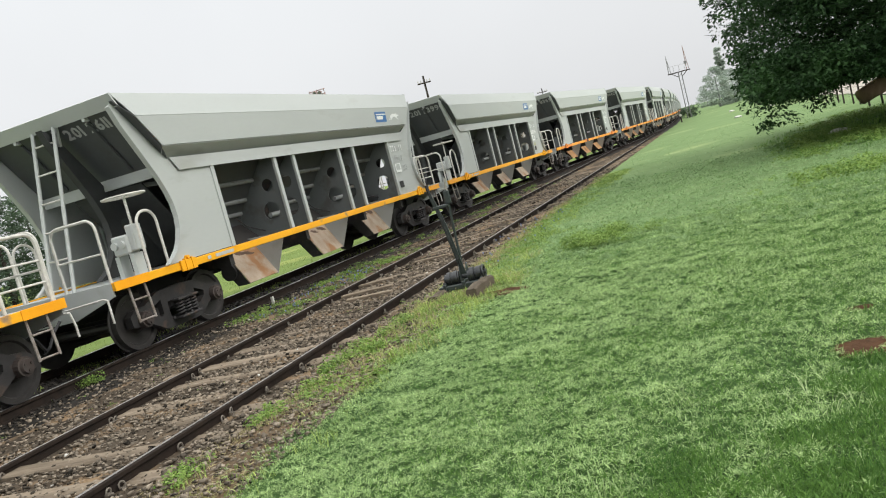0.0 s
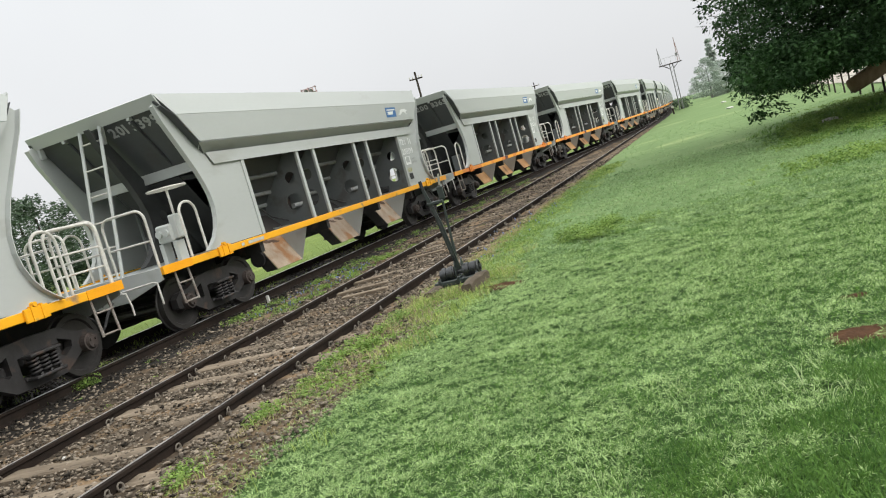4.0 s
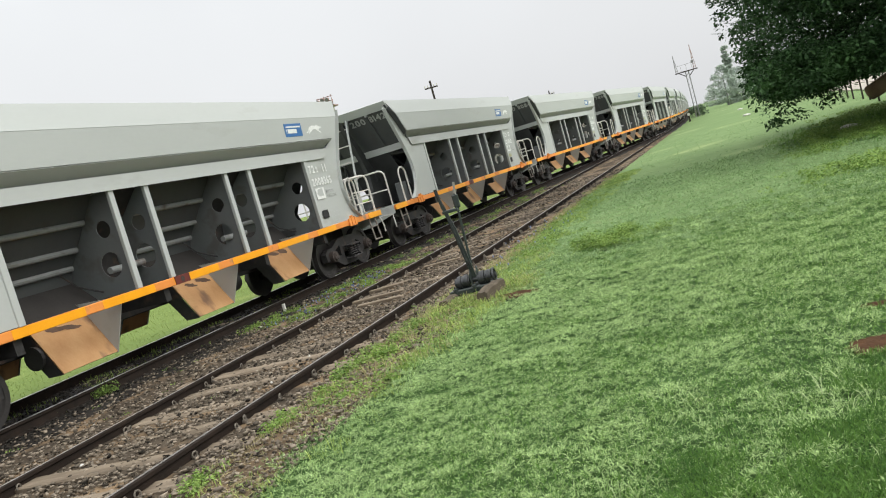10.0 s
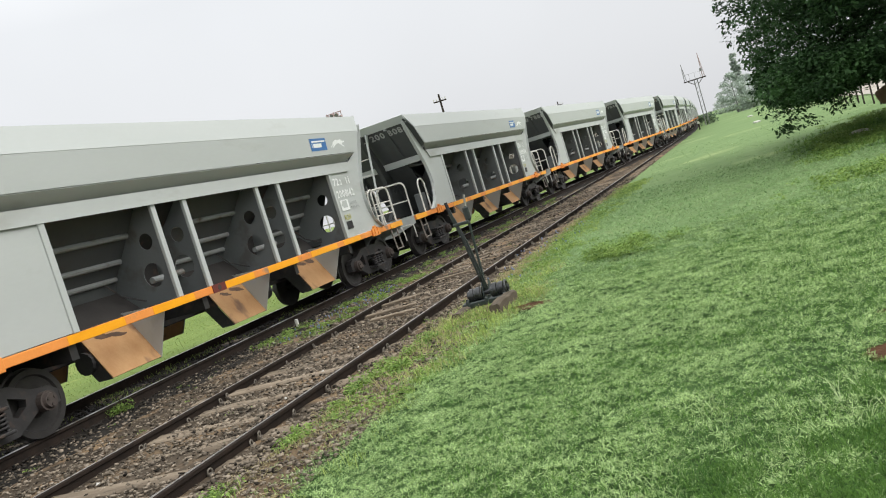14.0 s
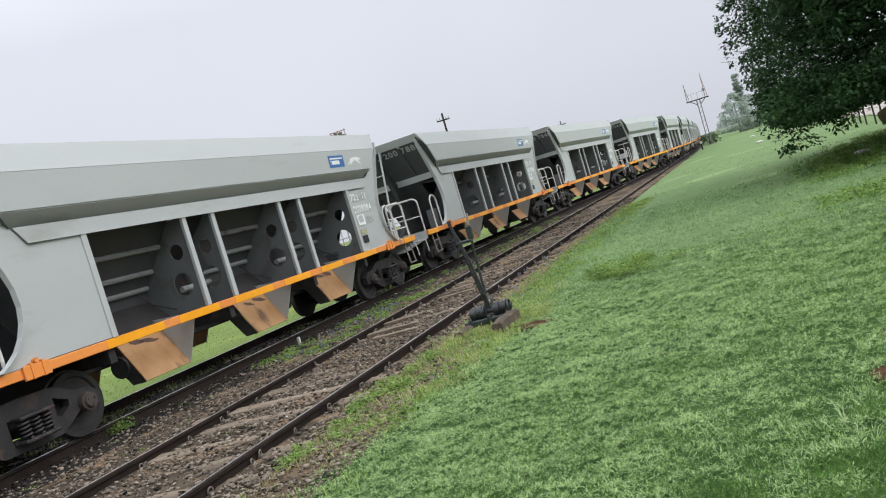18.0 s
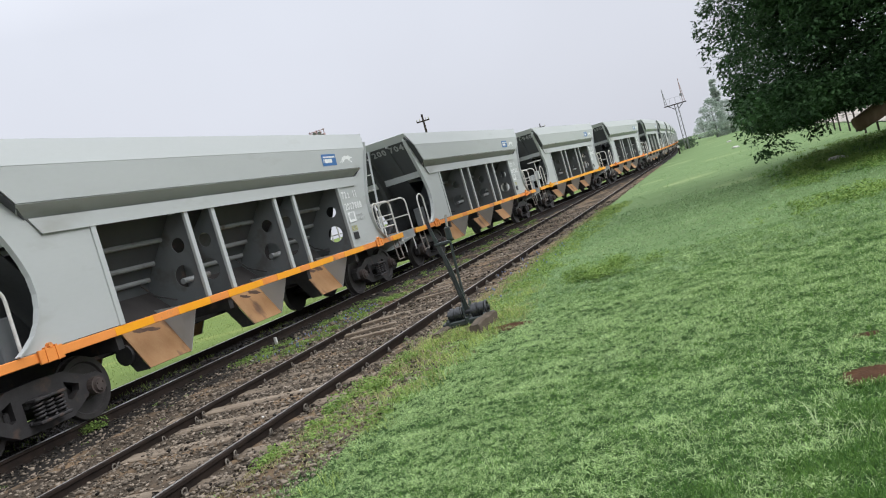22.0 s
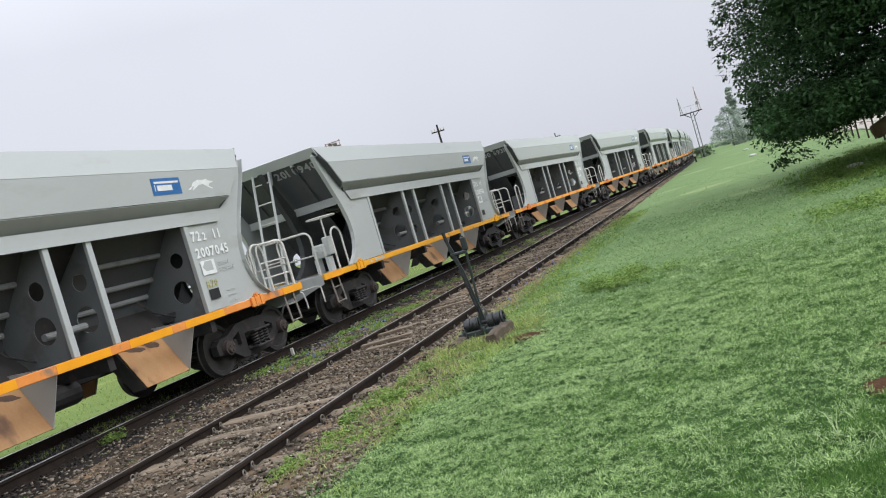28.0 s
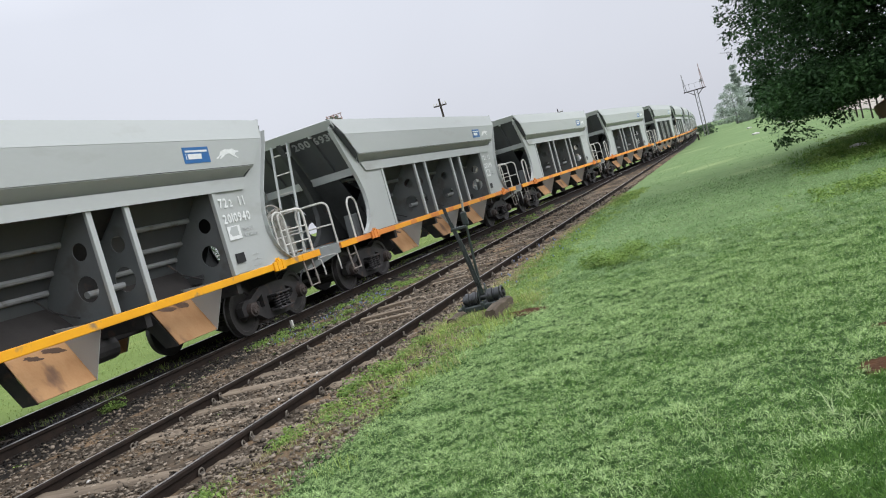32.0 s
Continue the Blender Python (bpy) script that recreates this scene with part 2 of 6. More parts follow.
def leafy(name, col, col2, scale=0.6, trans=0.25, rough=0.6, vary=0.5, patch=1.0, spec=0.35):
    """Foliage: tone varied by place and by leaf, light let through."""
    m = bpy.data.materials.new(name)
    m.use_nodes = True
    nd, lk = m.node_tree.nodes, m.node_tree.links.new
    b = nd["Principled BSDF"]
    b.inputs["Roughness"].default_value = rough
    b.inputs["Specular IOR Level"].default_value = spec
    ge = nd.new("ShaderNodeNewGeometry")
    n = nd.new("ShaderNodeTexNoise")
    n.inputs["Scale"].default_value, n.inputs["Detail"].default_value = scale, 5
    lk(ge.outputs["Position"], n.inputs["Vector"])
    ad = nd.new("ShaderNodeMath")
    ad.operation = "MULTIPLY_ADD"
    ad.inputs[1].default_value, ad.inputs[2].default_value = vary, -vary * 0.45
    lk(ge.outputs["Random Per Island"], ad.inputs[0])
    sm = nd.new("ShaderNodeMath")
    sm.operation = "ADD"
    lk(ad.outputs[0], sm.inputs[0])
    pt = nd.new("ShaderNodeMath")
    pt.operation = "MULTIPLY_ADD"
    pt.inputs[1].default_value, pt.inputs[2].default_value = patch, 0.5 - 0.5 * patch
    lk(n.outputs["Fac"], pt.inputs[0])
    lk(pt.outputs[0], sm.inputs[1])
    sm.use_clamp = True
    mx = nd.new("ShaderNodeMix")
    mx.data_type = "RGBA"
    mx.inputs[6].default_value, mx.inputs[7].default_value = (*col, 1), (*col2, 1)
    lk(sm.outputs[0], mx.inputs[0])
    lk(mx.outputs[2], b.inputs["Base Color"])
    tr = nd.new("ShaderNodeBsdfTranslucent")
    lk(mx.outputs[2], tr.inputs["Color"])
    ms = nd.new("ShaderNodeMixShader")
    ms.inputs[0].default_value = trans
    lk(b.outputs[0], ms.inputs[1])
    lk(tr.outputs[0], ms.inputs[2])
    lk(ms.outputs[0], nd["Material Output"].inputs[0])
    return m


M_grass = leafy("lawn_grass", (0.085, 0.185, 0.047), (0.56, 0.735, 0.335), 3.0, 0.36, 0.5, 1.0, 0.95, 0.25)
# far blades: lawn green paled, distance haze put into the colour
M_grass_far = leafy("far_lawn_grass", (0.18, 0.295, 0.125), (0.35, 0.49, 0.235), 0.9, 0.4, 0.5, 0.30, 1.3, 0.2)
M_verge = leafy("verge_weed_blades", (0.125, 0.225, 0.040), (0.50, 0.60, 0.18), 2.5, vary=0.8, spec=0.2)
M_lush = leafy("lush_grass", (0.040, 0.115, 0.022), (0.16, 0.30, 0.065), 3.0, spec=0.2, vary=0.8)
M_fieldgrass = leafy("field_grass", (0.18, 0.245, 0.07), (0.31, 0.38, 0.125), 1.0, 0.35, vary=0.5, spec=0.2)
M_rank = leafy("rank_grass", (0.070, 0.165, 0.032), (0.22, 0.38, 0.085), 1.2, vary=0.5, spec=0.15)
M_pale = leafy("pale_grass", (0.30, 0.42, 0.17), (0.50, 0.60, 0.32), 2.0)
M_weed = leafy("weed_leaves", (0.080, 0.170, 0.030), (0.28, 0.41, 0.092), 2.0, vary=0.8)
M_stone = leafy("ballast_stone", (0.017, 0.015, 0.012), (0.315, 0.265, 0.205), 9.0, 0.0, 0.9, 1.0, 1.2, 0.12)
# oily stones, darkened further for the shade beside the train
M_darkstone = leafy("oily_shaded_stone", (0.008, 0.008, 0.008), (0.072, 0.064, 0.055), 9.0, 0.0, 0.8, 0.9, 1.0, 0.15)
# bark of the far trees, distance haze put into its pale tones
M_pale_bark = mat("haze_paled_bark", (0.33, 0.34, 0.32), (0.25, 0.26, 0.25), rough=0.9, scale=4, fine=30, bump=0.3)
M_dry = leafy("dry_grass", (0.30, 0.26, 0.13), (0.46, 0.40, 0.22), 2.0)
M_leaf = leafy("tree_leaves", (0.005, 0.018, 0.008), (0.062, 0.132, 0.046), 1.0, 0.22, 0.6, 0.45, 1.9, 0.14)
# far leaves lightened to grey-green: haze put into the colour
M_leaf_far = leafy("haze_paled_leaves", (0.36, 0.43, 0.37), (0.47, 0.54, 0.46), 0.25, 0.3)
M_leaf_mid = leafy("far_wood_leaves", (0.045, 0.085, 0.05), (0.10, 0.15, 0.085), 0.3, 0.2)


# ---- building helpers ----
def obj_from(name, bm, material, smooth=False):
    me = bpy.data.meshes.new(name)
    bmesh.ops.recalc_face_normals(bm, faces=bm.faces[:])
    bm.to_mesh(me)
    bm.free()
    me.materials.append(material)
    if smooth:
        me.shade_smooth()
    return new(name, me)


def part(name, bm, material, parent, label="", smooth=False):
    ob = obj_from(name, bm, material, smooth)
    ob.parent = parent
    if label:
        ob["label"] = label
    return ob


def box(bm, x0, x1, y0, y1, z0, z1, bev=0.0):
    r = bmesh.ops.create_cube(bm, size=1)
    for v in r["verts"]:
        v.co = Vector((x0 + (v.co.x + 0.5) * (x1 - x0), y0 + (v.co.y + 0.5) * (y1 - y0), z0 + (v.co.z + 0.5) * (z1 - z0)))
    if bev:
        es = {e for v in r["verts"] for e in v.link_edges}
        bmesh.ops.bevel(bm, geom=list(es), offset=bev, segments=1, affect="EDGES")
    return bm


def boxed(*a, bev=0.0):
    return box(bmesh.new(), *a, bev=bev)


def tube(bm, pts, r, n=8, closed=False, r_end=None):
    """A round bar swept along points."""
    pts = [Vector(p) for p in pts]
    rings, prev = [], None
    for i, p in enumerate(pts):
        a = pts[i - 1] if (i or closed) else p
        b = pts[(i + 1) % len(pts)] if (i < len(pts) - 1 or closed) else p
        d = (b - a).normalized()
        if prev is None:
            prev = d.orthogonal().normalized()
        u = (prev - d * prev.dot(d)).normalized()
        prev = u
        w = d.cross(u)
        rr = r if r_end is None else r + (r_end - r) * i / (len(pts) - 1)
        rings.append([bm.verts.new(p + (u * math.cos(k * math.tau / n) + w * math.sin(k * math.tau / n)) * rr) for k in range(n)])
    m = len(rings)
    for i in range(m if closed else m - 1):
        A, B = rings[i], rings[(i + 1) % m]
        for k in range(n):
            bm.faces.new((A[k], A[(k + 1) % n], B[(k + 1) % n], B[k]))
    if not closed:
        bm.faces.new(rings[0][::-1])
        bm.faces.new(rings[-1])
    return bm


def tubed(pts, r, n=8, closed=False, r_end=None):
    return tube(bmesh.new(), pts, r, n, closed, r_end)


def cyl(bm, p, q, r, n=16, r2=None):
    return tube(bm, [p, q], r, n, False, r2)


def arch(a, b, up, rad=0.14, seg=5):
    """Points of a hand rail: up from a, across and down to b, with rounded corners."""
    a, b, up = Vector(a), Vector(b), Vector(up)
    d = (b - a).normalized()
    u = up.normalized()
    rad = min(rad, (b - a).length / 2 - 0.01)
    pts = [a]
    for k in range(seg + 1):
        t = k / seg * math.pi / 2
        pts.append(a + up - u * rad + d * rad + (u * math.sin(t) - d * math.cos(t)) * rad)
    for k in range(seg + 1):
        t = k / seg * math.pi / 2
        pts.append(b + up - u * rad - d * rad + (u * math.cos(t) + d * math.sin(t)) * rad)
    return pts + [b]


def plate(outline, holes, thick, place, bm=None):
    """A flat plate with round-edged holes. place turns (a, b) into a point; holes: (a, b, radius)."""
    bm = bm or bmesh.new()
    loops = [[place(*p) for p in outline]]
    for hole in holes:
        if isinstance(hole, list):
            loops.append([place(*p) for p in hole])
            continue
        a, b, r = hole
        loops.append([place(a + r * math.cos(k * math.tau / 20), b + r * math.sin(k * math.tau / 20)) for k in range(20)])
    es = []
    for lp in loops:
        vs = [bm.verts.new(p) for p in lp]
        es += [bm.edges.new((vs[k], vs[(k + 1) % len(vs)])) for k in range(len(vs))]
    fs = [f for f in bmesh.ops.triangle_fill(bm, use_beauty=True, use_dissolve=False, edges=es)["geom"] if isinstance(f, bmesh.types.BMFace)]
    bmesh.ops.recalc_face_normals(bm, faces=fs)
    bm.normal_update()
    bmesh.ops.solidify(bm, geom=fs, thickness=thick)
    return bm


def sheet(rows, thick):
    """A bent sheet through rows of points, with thickness."""
    bm = bmesh.new()
    vs = [[bm.verts.new(p) for p in r] for r in rows]
    fs = []
    for i in range(len(vs) - 1):
        for k in range(len(vs[i]) - 1):
            fs.append(bm.faces.new((vs[i][k], vs[i][k + 1], vs[i + 1][k + 1], vs[i + 1][k])))
    bm.normal_update()
    bmesh.ops.solidify(bm, geom=fs, thickness=thick)
    return bm


def lettering(name, words, size, material, parent, m, label=""):
    """Painted lettering, character by character, a hair proud of the plate that it is on."""
    x = 0.0
    for ch in words:
        if ch == " ":
            x += size * 0.32
            continue
        key = (ch, size, material.name)
        if key not in GLYPHS:
            cu = bpy.data.curves.new(name, "FONT")
            cu.body, cu.size, cu.extrude, cu.resolution_u, cu.offset = ch, size, 0.0015, 2, size * 0.032
            tmp = bpy.data.objects.new(name, cu)
            me = bpy.data.meshes.new_from_object(tmp)
            bpy.data.objects.remove(tmp)
            me.materials.append(material)
            xs = [v.co.x for v in me.vertices]
            GLYPHS[key] = (me, min(xs), max(xs))
        me, lo, hi = GLYPHS[key]
        ob = new(name, me)
        ob.parent = parent
        ob.matrix_basis = m @ Matrix.Translation((x - lo, 0, 0))
        if label:
            ob["label"] = label
        x += hi - lo + size * 0.085


GLYPHS = {}


# ---- the line of the main track: heading by distance along it ----
NODES = ((-25, 0.1205), (-20, 0.0881), (0, -0.0416), (15, -0.0946), (30, -0.1293), (50, -0.206), (75, -0.096), (110, -0.0609), (160, -0.0509), (420, -0.055))
TRACK_X = -9.215
S0, DS = -40.0, 0.5
_s = np.arange(S0, 400, DS)
_h = np.interp(_s, [a for a, b in NODES], [b for a, b in NODES])
_x = np.concatenate([[0], np.cumsum(-(np.sin(_h[1:]) + np.sin(_h[:-1])) / 2 * DS)])
_y = np.concatenate([[0], np.cumsum((np.cos(_h[1:]) + np.cos(_h[:-1])) / 2 * DS)])
_i0 = int(round(-S0 / DS))
_x, _y = _x - _x[_i0] + TRACK_X, _y - _y[_i0]


def on_track(s, n=0.0, z=0.0):
    h = float(np.interp(s, _s, _h))
    return Vector((float(np.interp(s, _s, _x)) + n * math.cos(h), float(np.interp(s, _s, _y)) + n * math.sin(h), z))


def siding_x(y):
    """The siding's outer rail: straight, running in to the main track."""
    return -4.30 + 0.081 * y


def lerp(a, b, t):
    t = max(0.0, min(1.0, t))
    return a + (b - a) * t * t * (3 - 2 * t)


def track_n(x, y):
    """Distance to the right of the main track's middle, roughly."""
    s = float(np.interp(y, _y, _s))
    h = float(np.interp(s, _s, _h))
    return (x - float(np.interp(s, _s, _x))) * math.cos(h)


def ground_z(x, y):
    """Height of the bare ground."""
    n = track_n(x, y)
    edge = x - max(siding_x(y) if y < 85 else -1e9, x - n + 1.2)
    bed = -0.24
    z = lerp(bed, -0.11, (edge - 0.05) / 0.7) if n > 0 else lerp(bed, -0.45, (-n - 1.7) / 1.6)
    d = math.hypot(x, y)
    if n > 0 and edge > 0.3:
        z += (noise.noise(Vector((x * 0.35, y * 0.35, 0))) * 0.05 + noise.noise(Vector((x * 1.3, y * 1.3, 3))) * 0.018) * min(1, edge) / (1 + d / 60)
    return z


# ---- ground: one sheet to the horizon ----
def axis_steps(a, b, fine0, fine1, step):
    out, v = [], fine0
    while v <= fine1:
        out.append(v)
        v += step
    g, v = step, out[-1]
    while v < b:
        g *= 1.3
        v += g
        out.append(v)
    g, v = step, fine0
    while v > a:
        g *= 1.3
        v -= g
        out.insert(0, v)
    return out


def build_ground():
    xs, ys = axis_steps(-2500, 2500, -14, 12, 0.35), axis_steps(-800, 4000, -4, 40, 0.35)
    verts = [(x, y, ground_z(x, y) - 0.012) for y in ys for x in xs]
    w = len(xs)
    faces = [(j * w + i, j * w + i + 1, (j + 1) * w + i + 1, (j + 1) * w + i) for j in range(len(ys) - 1) for i in range(w - 1)]
    me = bpy.data.meshes.new("ground")
    me.from_pydata(verts, [], faces)
    me.materials.append(M_soil)
    me.materials.append(M_turf)
    me.materials.append(M_field)
    for p in me.polygons:
        n = track_n(p.center.x, p.center.y)
        # crown's shade put into the ground colour: dark soil in an ellipse
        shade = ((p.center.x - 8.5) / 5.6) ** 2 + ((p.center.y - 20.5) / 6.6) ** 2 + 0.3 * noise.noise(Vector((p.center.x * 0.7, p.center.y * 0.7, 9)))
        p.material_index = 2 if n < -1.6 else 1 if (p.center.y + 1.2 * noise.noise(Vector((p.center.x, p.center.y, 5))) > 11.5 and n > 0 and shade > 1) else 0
    me.shade_smooth()
    return tagged(new("ground", me), "green lawn and field of short clumpy grass", "ground", kind="structure")


build_ground()


def build_bed():
    """The stone bed under both tracks."""
    rows = []
    ys = list(np.arange(-12, 60, 0.5)) + list(np.arange(60, 330, 4.0))
    for y in ys:
        s = float(np.interp(y, _y, _s))
        left = on_track(s, -1.75).x
        right = max(siding_x(y) + 0.58 if y < 85 else -1e9, on_track(s, 1.6).x) + noise.noise(Vector((0, y * 0.8, 7))) * 0.16
        k = 22
        row = []
        for i in range(k + 1):
            x = left + (right - left) * i / k
            z = -0.150 + noise.noise(Vector((x * 1.7, y * 1.7, 1))) * 0.022 + noise.noise(Vector((x * 5, y * 5, 2))) * 0.012
            if track_n(x, y) > 1.5:
                z += 0.034
            if i in (0, k):
                z = -0.27
            row.append((x, y, z))
        rows.append(row)
    k = len(rows[0])
    verts = [p for r in rows for p in r]
    faces = [(j * k + i, j * k + i + 1, (j + 1) * k + i + 1, (j + 1) * k + i) for j in range(len(rows) - 1) for i in range(k - 1)]
    me = bpy.data.meshes.new("ballast_bed")
    me.from_pydata(verts, [], faces)
    me.materials.append(M_ballast)
    me.materials.append(M_darkbed)
    for p in me.polygons:
        # strip along the main rails coloured dark for oil and train shade
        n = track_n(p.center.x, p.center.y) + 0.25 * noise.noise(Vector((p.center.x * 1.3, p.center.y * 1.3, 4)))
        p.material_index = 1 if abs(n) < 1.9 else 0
    me.shade_smooth()
    return tagged(new("ballast_bed", me), "dusty grey-brown stone bed under two railway tracks", "track bed", kind="structure")


build_bed()


def soil_strip():
    """Trodden bare soil between the siding's near rail and the lawn."""
    verts, faces, k = [], [], 9
    ys = np.arange(-9, 15, 0.15)
    for y in ys:
        x0, x1 = siding_x(y) + 0.42, siding_x(y) + 1.15 + 0.28 * noise.noise(Vector((0, y * 0.9, 5))) - 0.03 * max(0, y - 7)
        for i in range(k):
            x = x0 + (x1 - x0) * i / (k - 1)
            z = max(ground_z(x, y), -0.14) + (0.012 + 0.016 * noise.noise(Vector((x * 4, y * 4, 3))) if 0 < i < k - 1 else -0.02)
            verts.append((x, y, z))
    faces = [(j * k + i, j * k + i + 1, (j + 1) * k + i + 1, (j + 1) * k + i) for j in range(len(ys) - 1) for i in range(k - 1)]
    me = bpy.data.meshes.new("soil_strip")
    me.from_pydata(verts, [], faces)
    me.materials.append(M_verge_soil)
    me.shade_smooth()
    tagged(new("soil_strip", me), "trodden brown soil beside the siding's near rail", "bare earth", kind="structure")


soil_strip()


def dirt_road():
    verts, faces = [], []
    for i in range(60):
        y = 22 + i * 2.5
        mid = 4.2 + 0.11 * y
        for a in (1.3, 3.2, 5.2, 7.4):
            x = mid + a + 0.35 * noise.noise(Vector((a, y * 0.2, 3)))
            verts.append((x, y, ground_z(x, y) + (0.02 if a in (1.3, 7.4) else 0.06)))
    for i in range(59):
        for k in range(3):
            faces.append((i * 4 + k, i * 4 + k + 1, i * 4 + k + 5, i * 4 + k + 4))
    me = bpy.data.meshes.new("dirt_road")
    me.from_pydata(verts, [], faces)
    me.materials.append(mat("pale_sandy_road", (0.42, 0.39, 0.34), (0.33, 0.31, 0.26), rough=0.95, scale=1.2, fine=20, bump=0.3, spec=0.1))
    me.shade_smooth()
    tagged(new("dirt_road", me), "pale sandy dirt road behind the wire fence", "road", kind="structure")


dirt_road()


# ---- rails ----
RAIL = [(-0.068, -0.158), (0.068, -0.158), (0.068, -0.148), (0.012, -0.13), (0.010, -0.045), (0.035, -0.035), (0.036, -0.008), (0.028, -0.001),
        (-0.028, -0.001), (-0.036, -0.008), (-0.035, -0.035), (-0.010, -0.045), (-0.012, -0.13), (-0.068, -0.148)]


def rail_mesh(name, line, parent, profile, material):
    """A rail swept along a line of (point, heading)."""
    k = len(profile)
    verts, faces = [], []
    for p, h in line:
        for a, z in profile:
            verts.append((p.x + a * math.cos(h), p.y + a * math.sin(h), p.z + z))
    for j in range(len(line) - 1):
        for i in range(k):
            faces.append((j * k + i, j * k + (i + 1) % k, (j + 1) * k + (i + 1) % k, (j + 1) * k + i))
    me = bpy.data.meshes.new(name)
    me.from_pydata(verts, [], faces)
    me.materials.append(material)
    ob = new(name, me)
    ob.parent = parent
    return ob


HEAD = [(-0.030, 0.0005), (0.030, 0.0005), (0.026, 0.004), (-0.026, 0.004)]
main_track = tagged(new("railway_track"), "main railway track, bright worn rail heads on dark steel", "railway track", kind="structure")
svals = list(np.arange(-14, 100, 1.0)) + list(np.arange(100, 340, 5.0))
for off in (-0.87, 0.87):
    line = [(on_track(s, off), float(np.interp(s, _s, _h))) for s in svals]
    r = rail_mesh("rail", line, main_track, RAIL, M_rust)
    rail_mesh("rail_head", line, r, HEAD, M_steel)
siding = tagged(new("siding_track"), "rusty siding track half sunk in stones and weeds", "railway track", kind="structure")
SH = -math.atan(0.081)
for off in (0.0, -1.746):
    line = [(Vector((siding_x(y) + off, y, -0.005)), SH) for y in np.arange(-8, 84, 2.0)]
    r = rail_mesh("rail", line, siding, RAIL, M_rust)
    rail_mesh("rail_head", line, r, [(a * 0.4, z) for a, z in HEAD], M_worn)


# ---- things along the line: sleepers, clips, stones ----
def worn_sleeper(rng, length):
    bm = bmesh.new()
    n = 7
    rings = []
    for i in range(n):
        x = -length / 2 + length * i / (n - 1)
        w, h = 0.115 + rng.uniform(-0.012, 0.012), rng.uniform(-0.012, 0.008)
        rings.append([bm.verts.new((x, -w, -0.13)), bm.verts.new((x, -w, h - 0.012)), bm.verts.new((x, -w + 0.02, h)), bm.verts.new((x, rng.uniform(-.02, .02), h - rng.uniform(0, 0.008))),
                      bm.verts.new((x, w - 0.02, h)), bm.verts.new((x, w, h - 0.012)), bm.verts.new((x, w, -0.13))])
    for A, B in zip(rings, rings[1:]):
        for k in range(6):
            bm.faces.new((A[k], A[k + 1], B[k + 1], B[k]))
    bm.faces.new(rings[0])
    bm.faces.new(rings[-1][::-1])
    return bm


rng = random.Random(4)
sleeper_meshes = []
for i in range(4):
    o = obj_from("sleeper", worn_sleeper(rng, 2.6), M_sleeper)
    sleeper_meshes.append(o.data)
    bpy.data.objects.remove(o)
for i in range(62):
    y = 0.48 + i * 0.68
    o = new("sleeper", rng.choice(sleeper_meshes))
    o.parent = siding
    o.matrix_basis = pose(siding_x(y) - 0.873 + rng.uniform(-.06, .06), y, -0.096 - (0.012 if y > 8.5 else 0) + rng.uniform(-.018, .012), rng.uniform(-.8, .8), rng.uniform(-.8, .8), math.degrees(SH) + 4 + rng.uniform(-3, 3) + (9 if i % 9 == 4 else 0))
for i in range(90):
    s = -6 + i * 0.65
    h = float(np.interp(s, _s, _h))
    o = new("sleeper", rng.choice(sleeper_meshes))
    o.parent = main_track
    p = on_track(s)
    o.matrix_basis = pose(p.x, p.y, -0.145 + rng.uniform(-.02, .0), 0, 0, math.degrees(h) + rng.uniform(-1, 1))


def clip_mesh():
    """A pale round-headed rail anchor gripping the rail's foot."""
    bm = tubed([(0.025 * math.cos(a), 0, 0.03 * math.sin(a)) for a in np.linspace(0, math.tau, 11)[:-1]], 0.007, 5, closed=True)
    box(bm, -0.02, 0.03, -0.018, 0.018, -0.035, -0.012)
    return bm


c = obj_from("rail_clip", clip_mesh(), mat("pale_rusty_clip", (0.21, 0.19, 0.155), (0.12, 0.10, 0.08), rough=0.7, scale=20, fine=80))
clip_me = c.data
bpy.data.objects.remove(c)
for i in range(48):
    y = 3.0 + i * 0.68
    for off in (0.0, -1.746):
        for dy in (-0.05, 0.05):
            if rng.random() < 0.75:
                o = new("rail_clip", clip_me)
                o.parent = siding
                o.matrix_basis = pose(siding_x(y) + off + 0.045, y + dy + rng.uniform(-.04, .04), -0.082 + rng.uniform(-.02, .012), rng.uniform(-15, 15), 0, rng.uniform(70, 105))


def scatter(name, pieces, material, label, category, smooth=False):
    """One mesh out of many small pieces: (verts, faces) arrays, already placed."""
    vs, fs, lens, base = [], [], [], 0
    for v, f in pieces:
        vs.append(v)
        fs.append(f + base)
        base += len(v)
    v = np.concatenate(vs)
    me = bpy.data.meshes.new(name)
    k = fs[0].shape[1]
    f = np.concatenate(fs)
    me.vertices.add(len(v))
    me.vertices.foreach_set("co", v.astype(np.float32).ravel())
    me.loops.add(f.size)
    me.loops.foreach_set("vertex_index", f.astype(np.int32).ravel())
    me.polygons.add(len(f))
    me.polygons.foreach_set("loop_start", np.arange(0, f.size, k, dtype=np.int32))
    me.update(calc_edges=True)
    me.validate()
    me.materials.append(material)
    if smooth:
        me.shade_smooth()
    return tagged(new(name, me), label, category, kind="stuff")


rg = np.random.default_rng(5)
CUB = np.array([(x, y, z) for x in (-1, 1) for y in (-1, 1) for z in (-1, 1)], float) * 0.7
CUBF = np.array([(0, 1, 3, 2), (4, 6, 7, 5), (0, 4, 5, 1), (2, 3, 7, 6), (0, 2, 6, 4), (1, 5, 7, 3)])
CUBT = np.concatenate([CUBF[:, [0, 1, 2]], CUBF[:, [0, 2, 3]]])


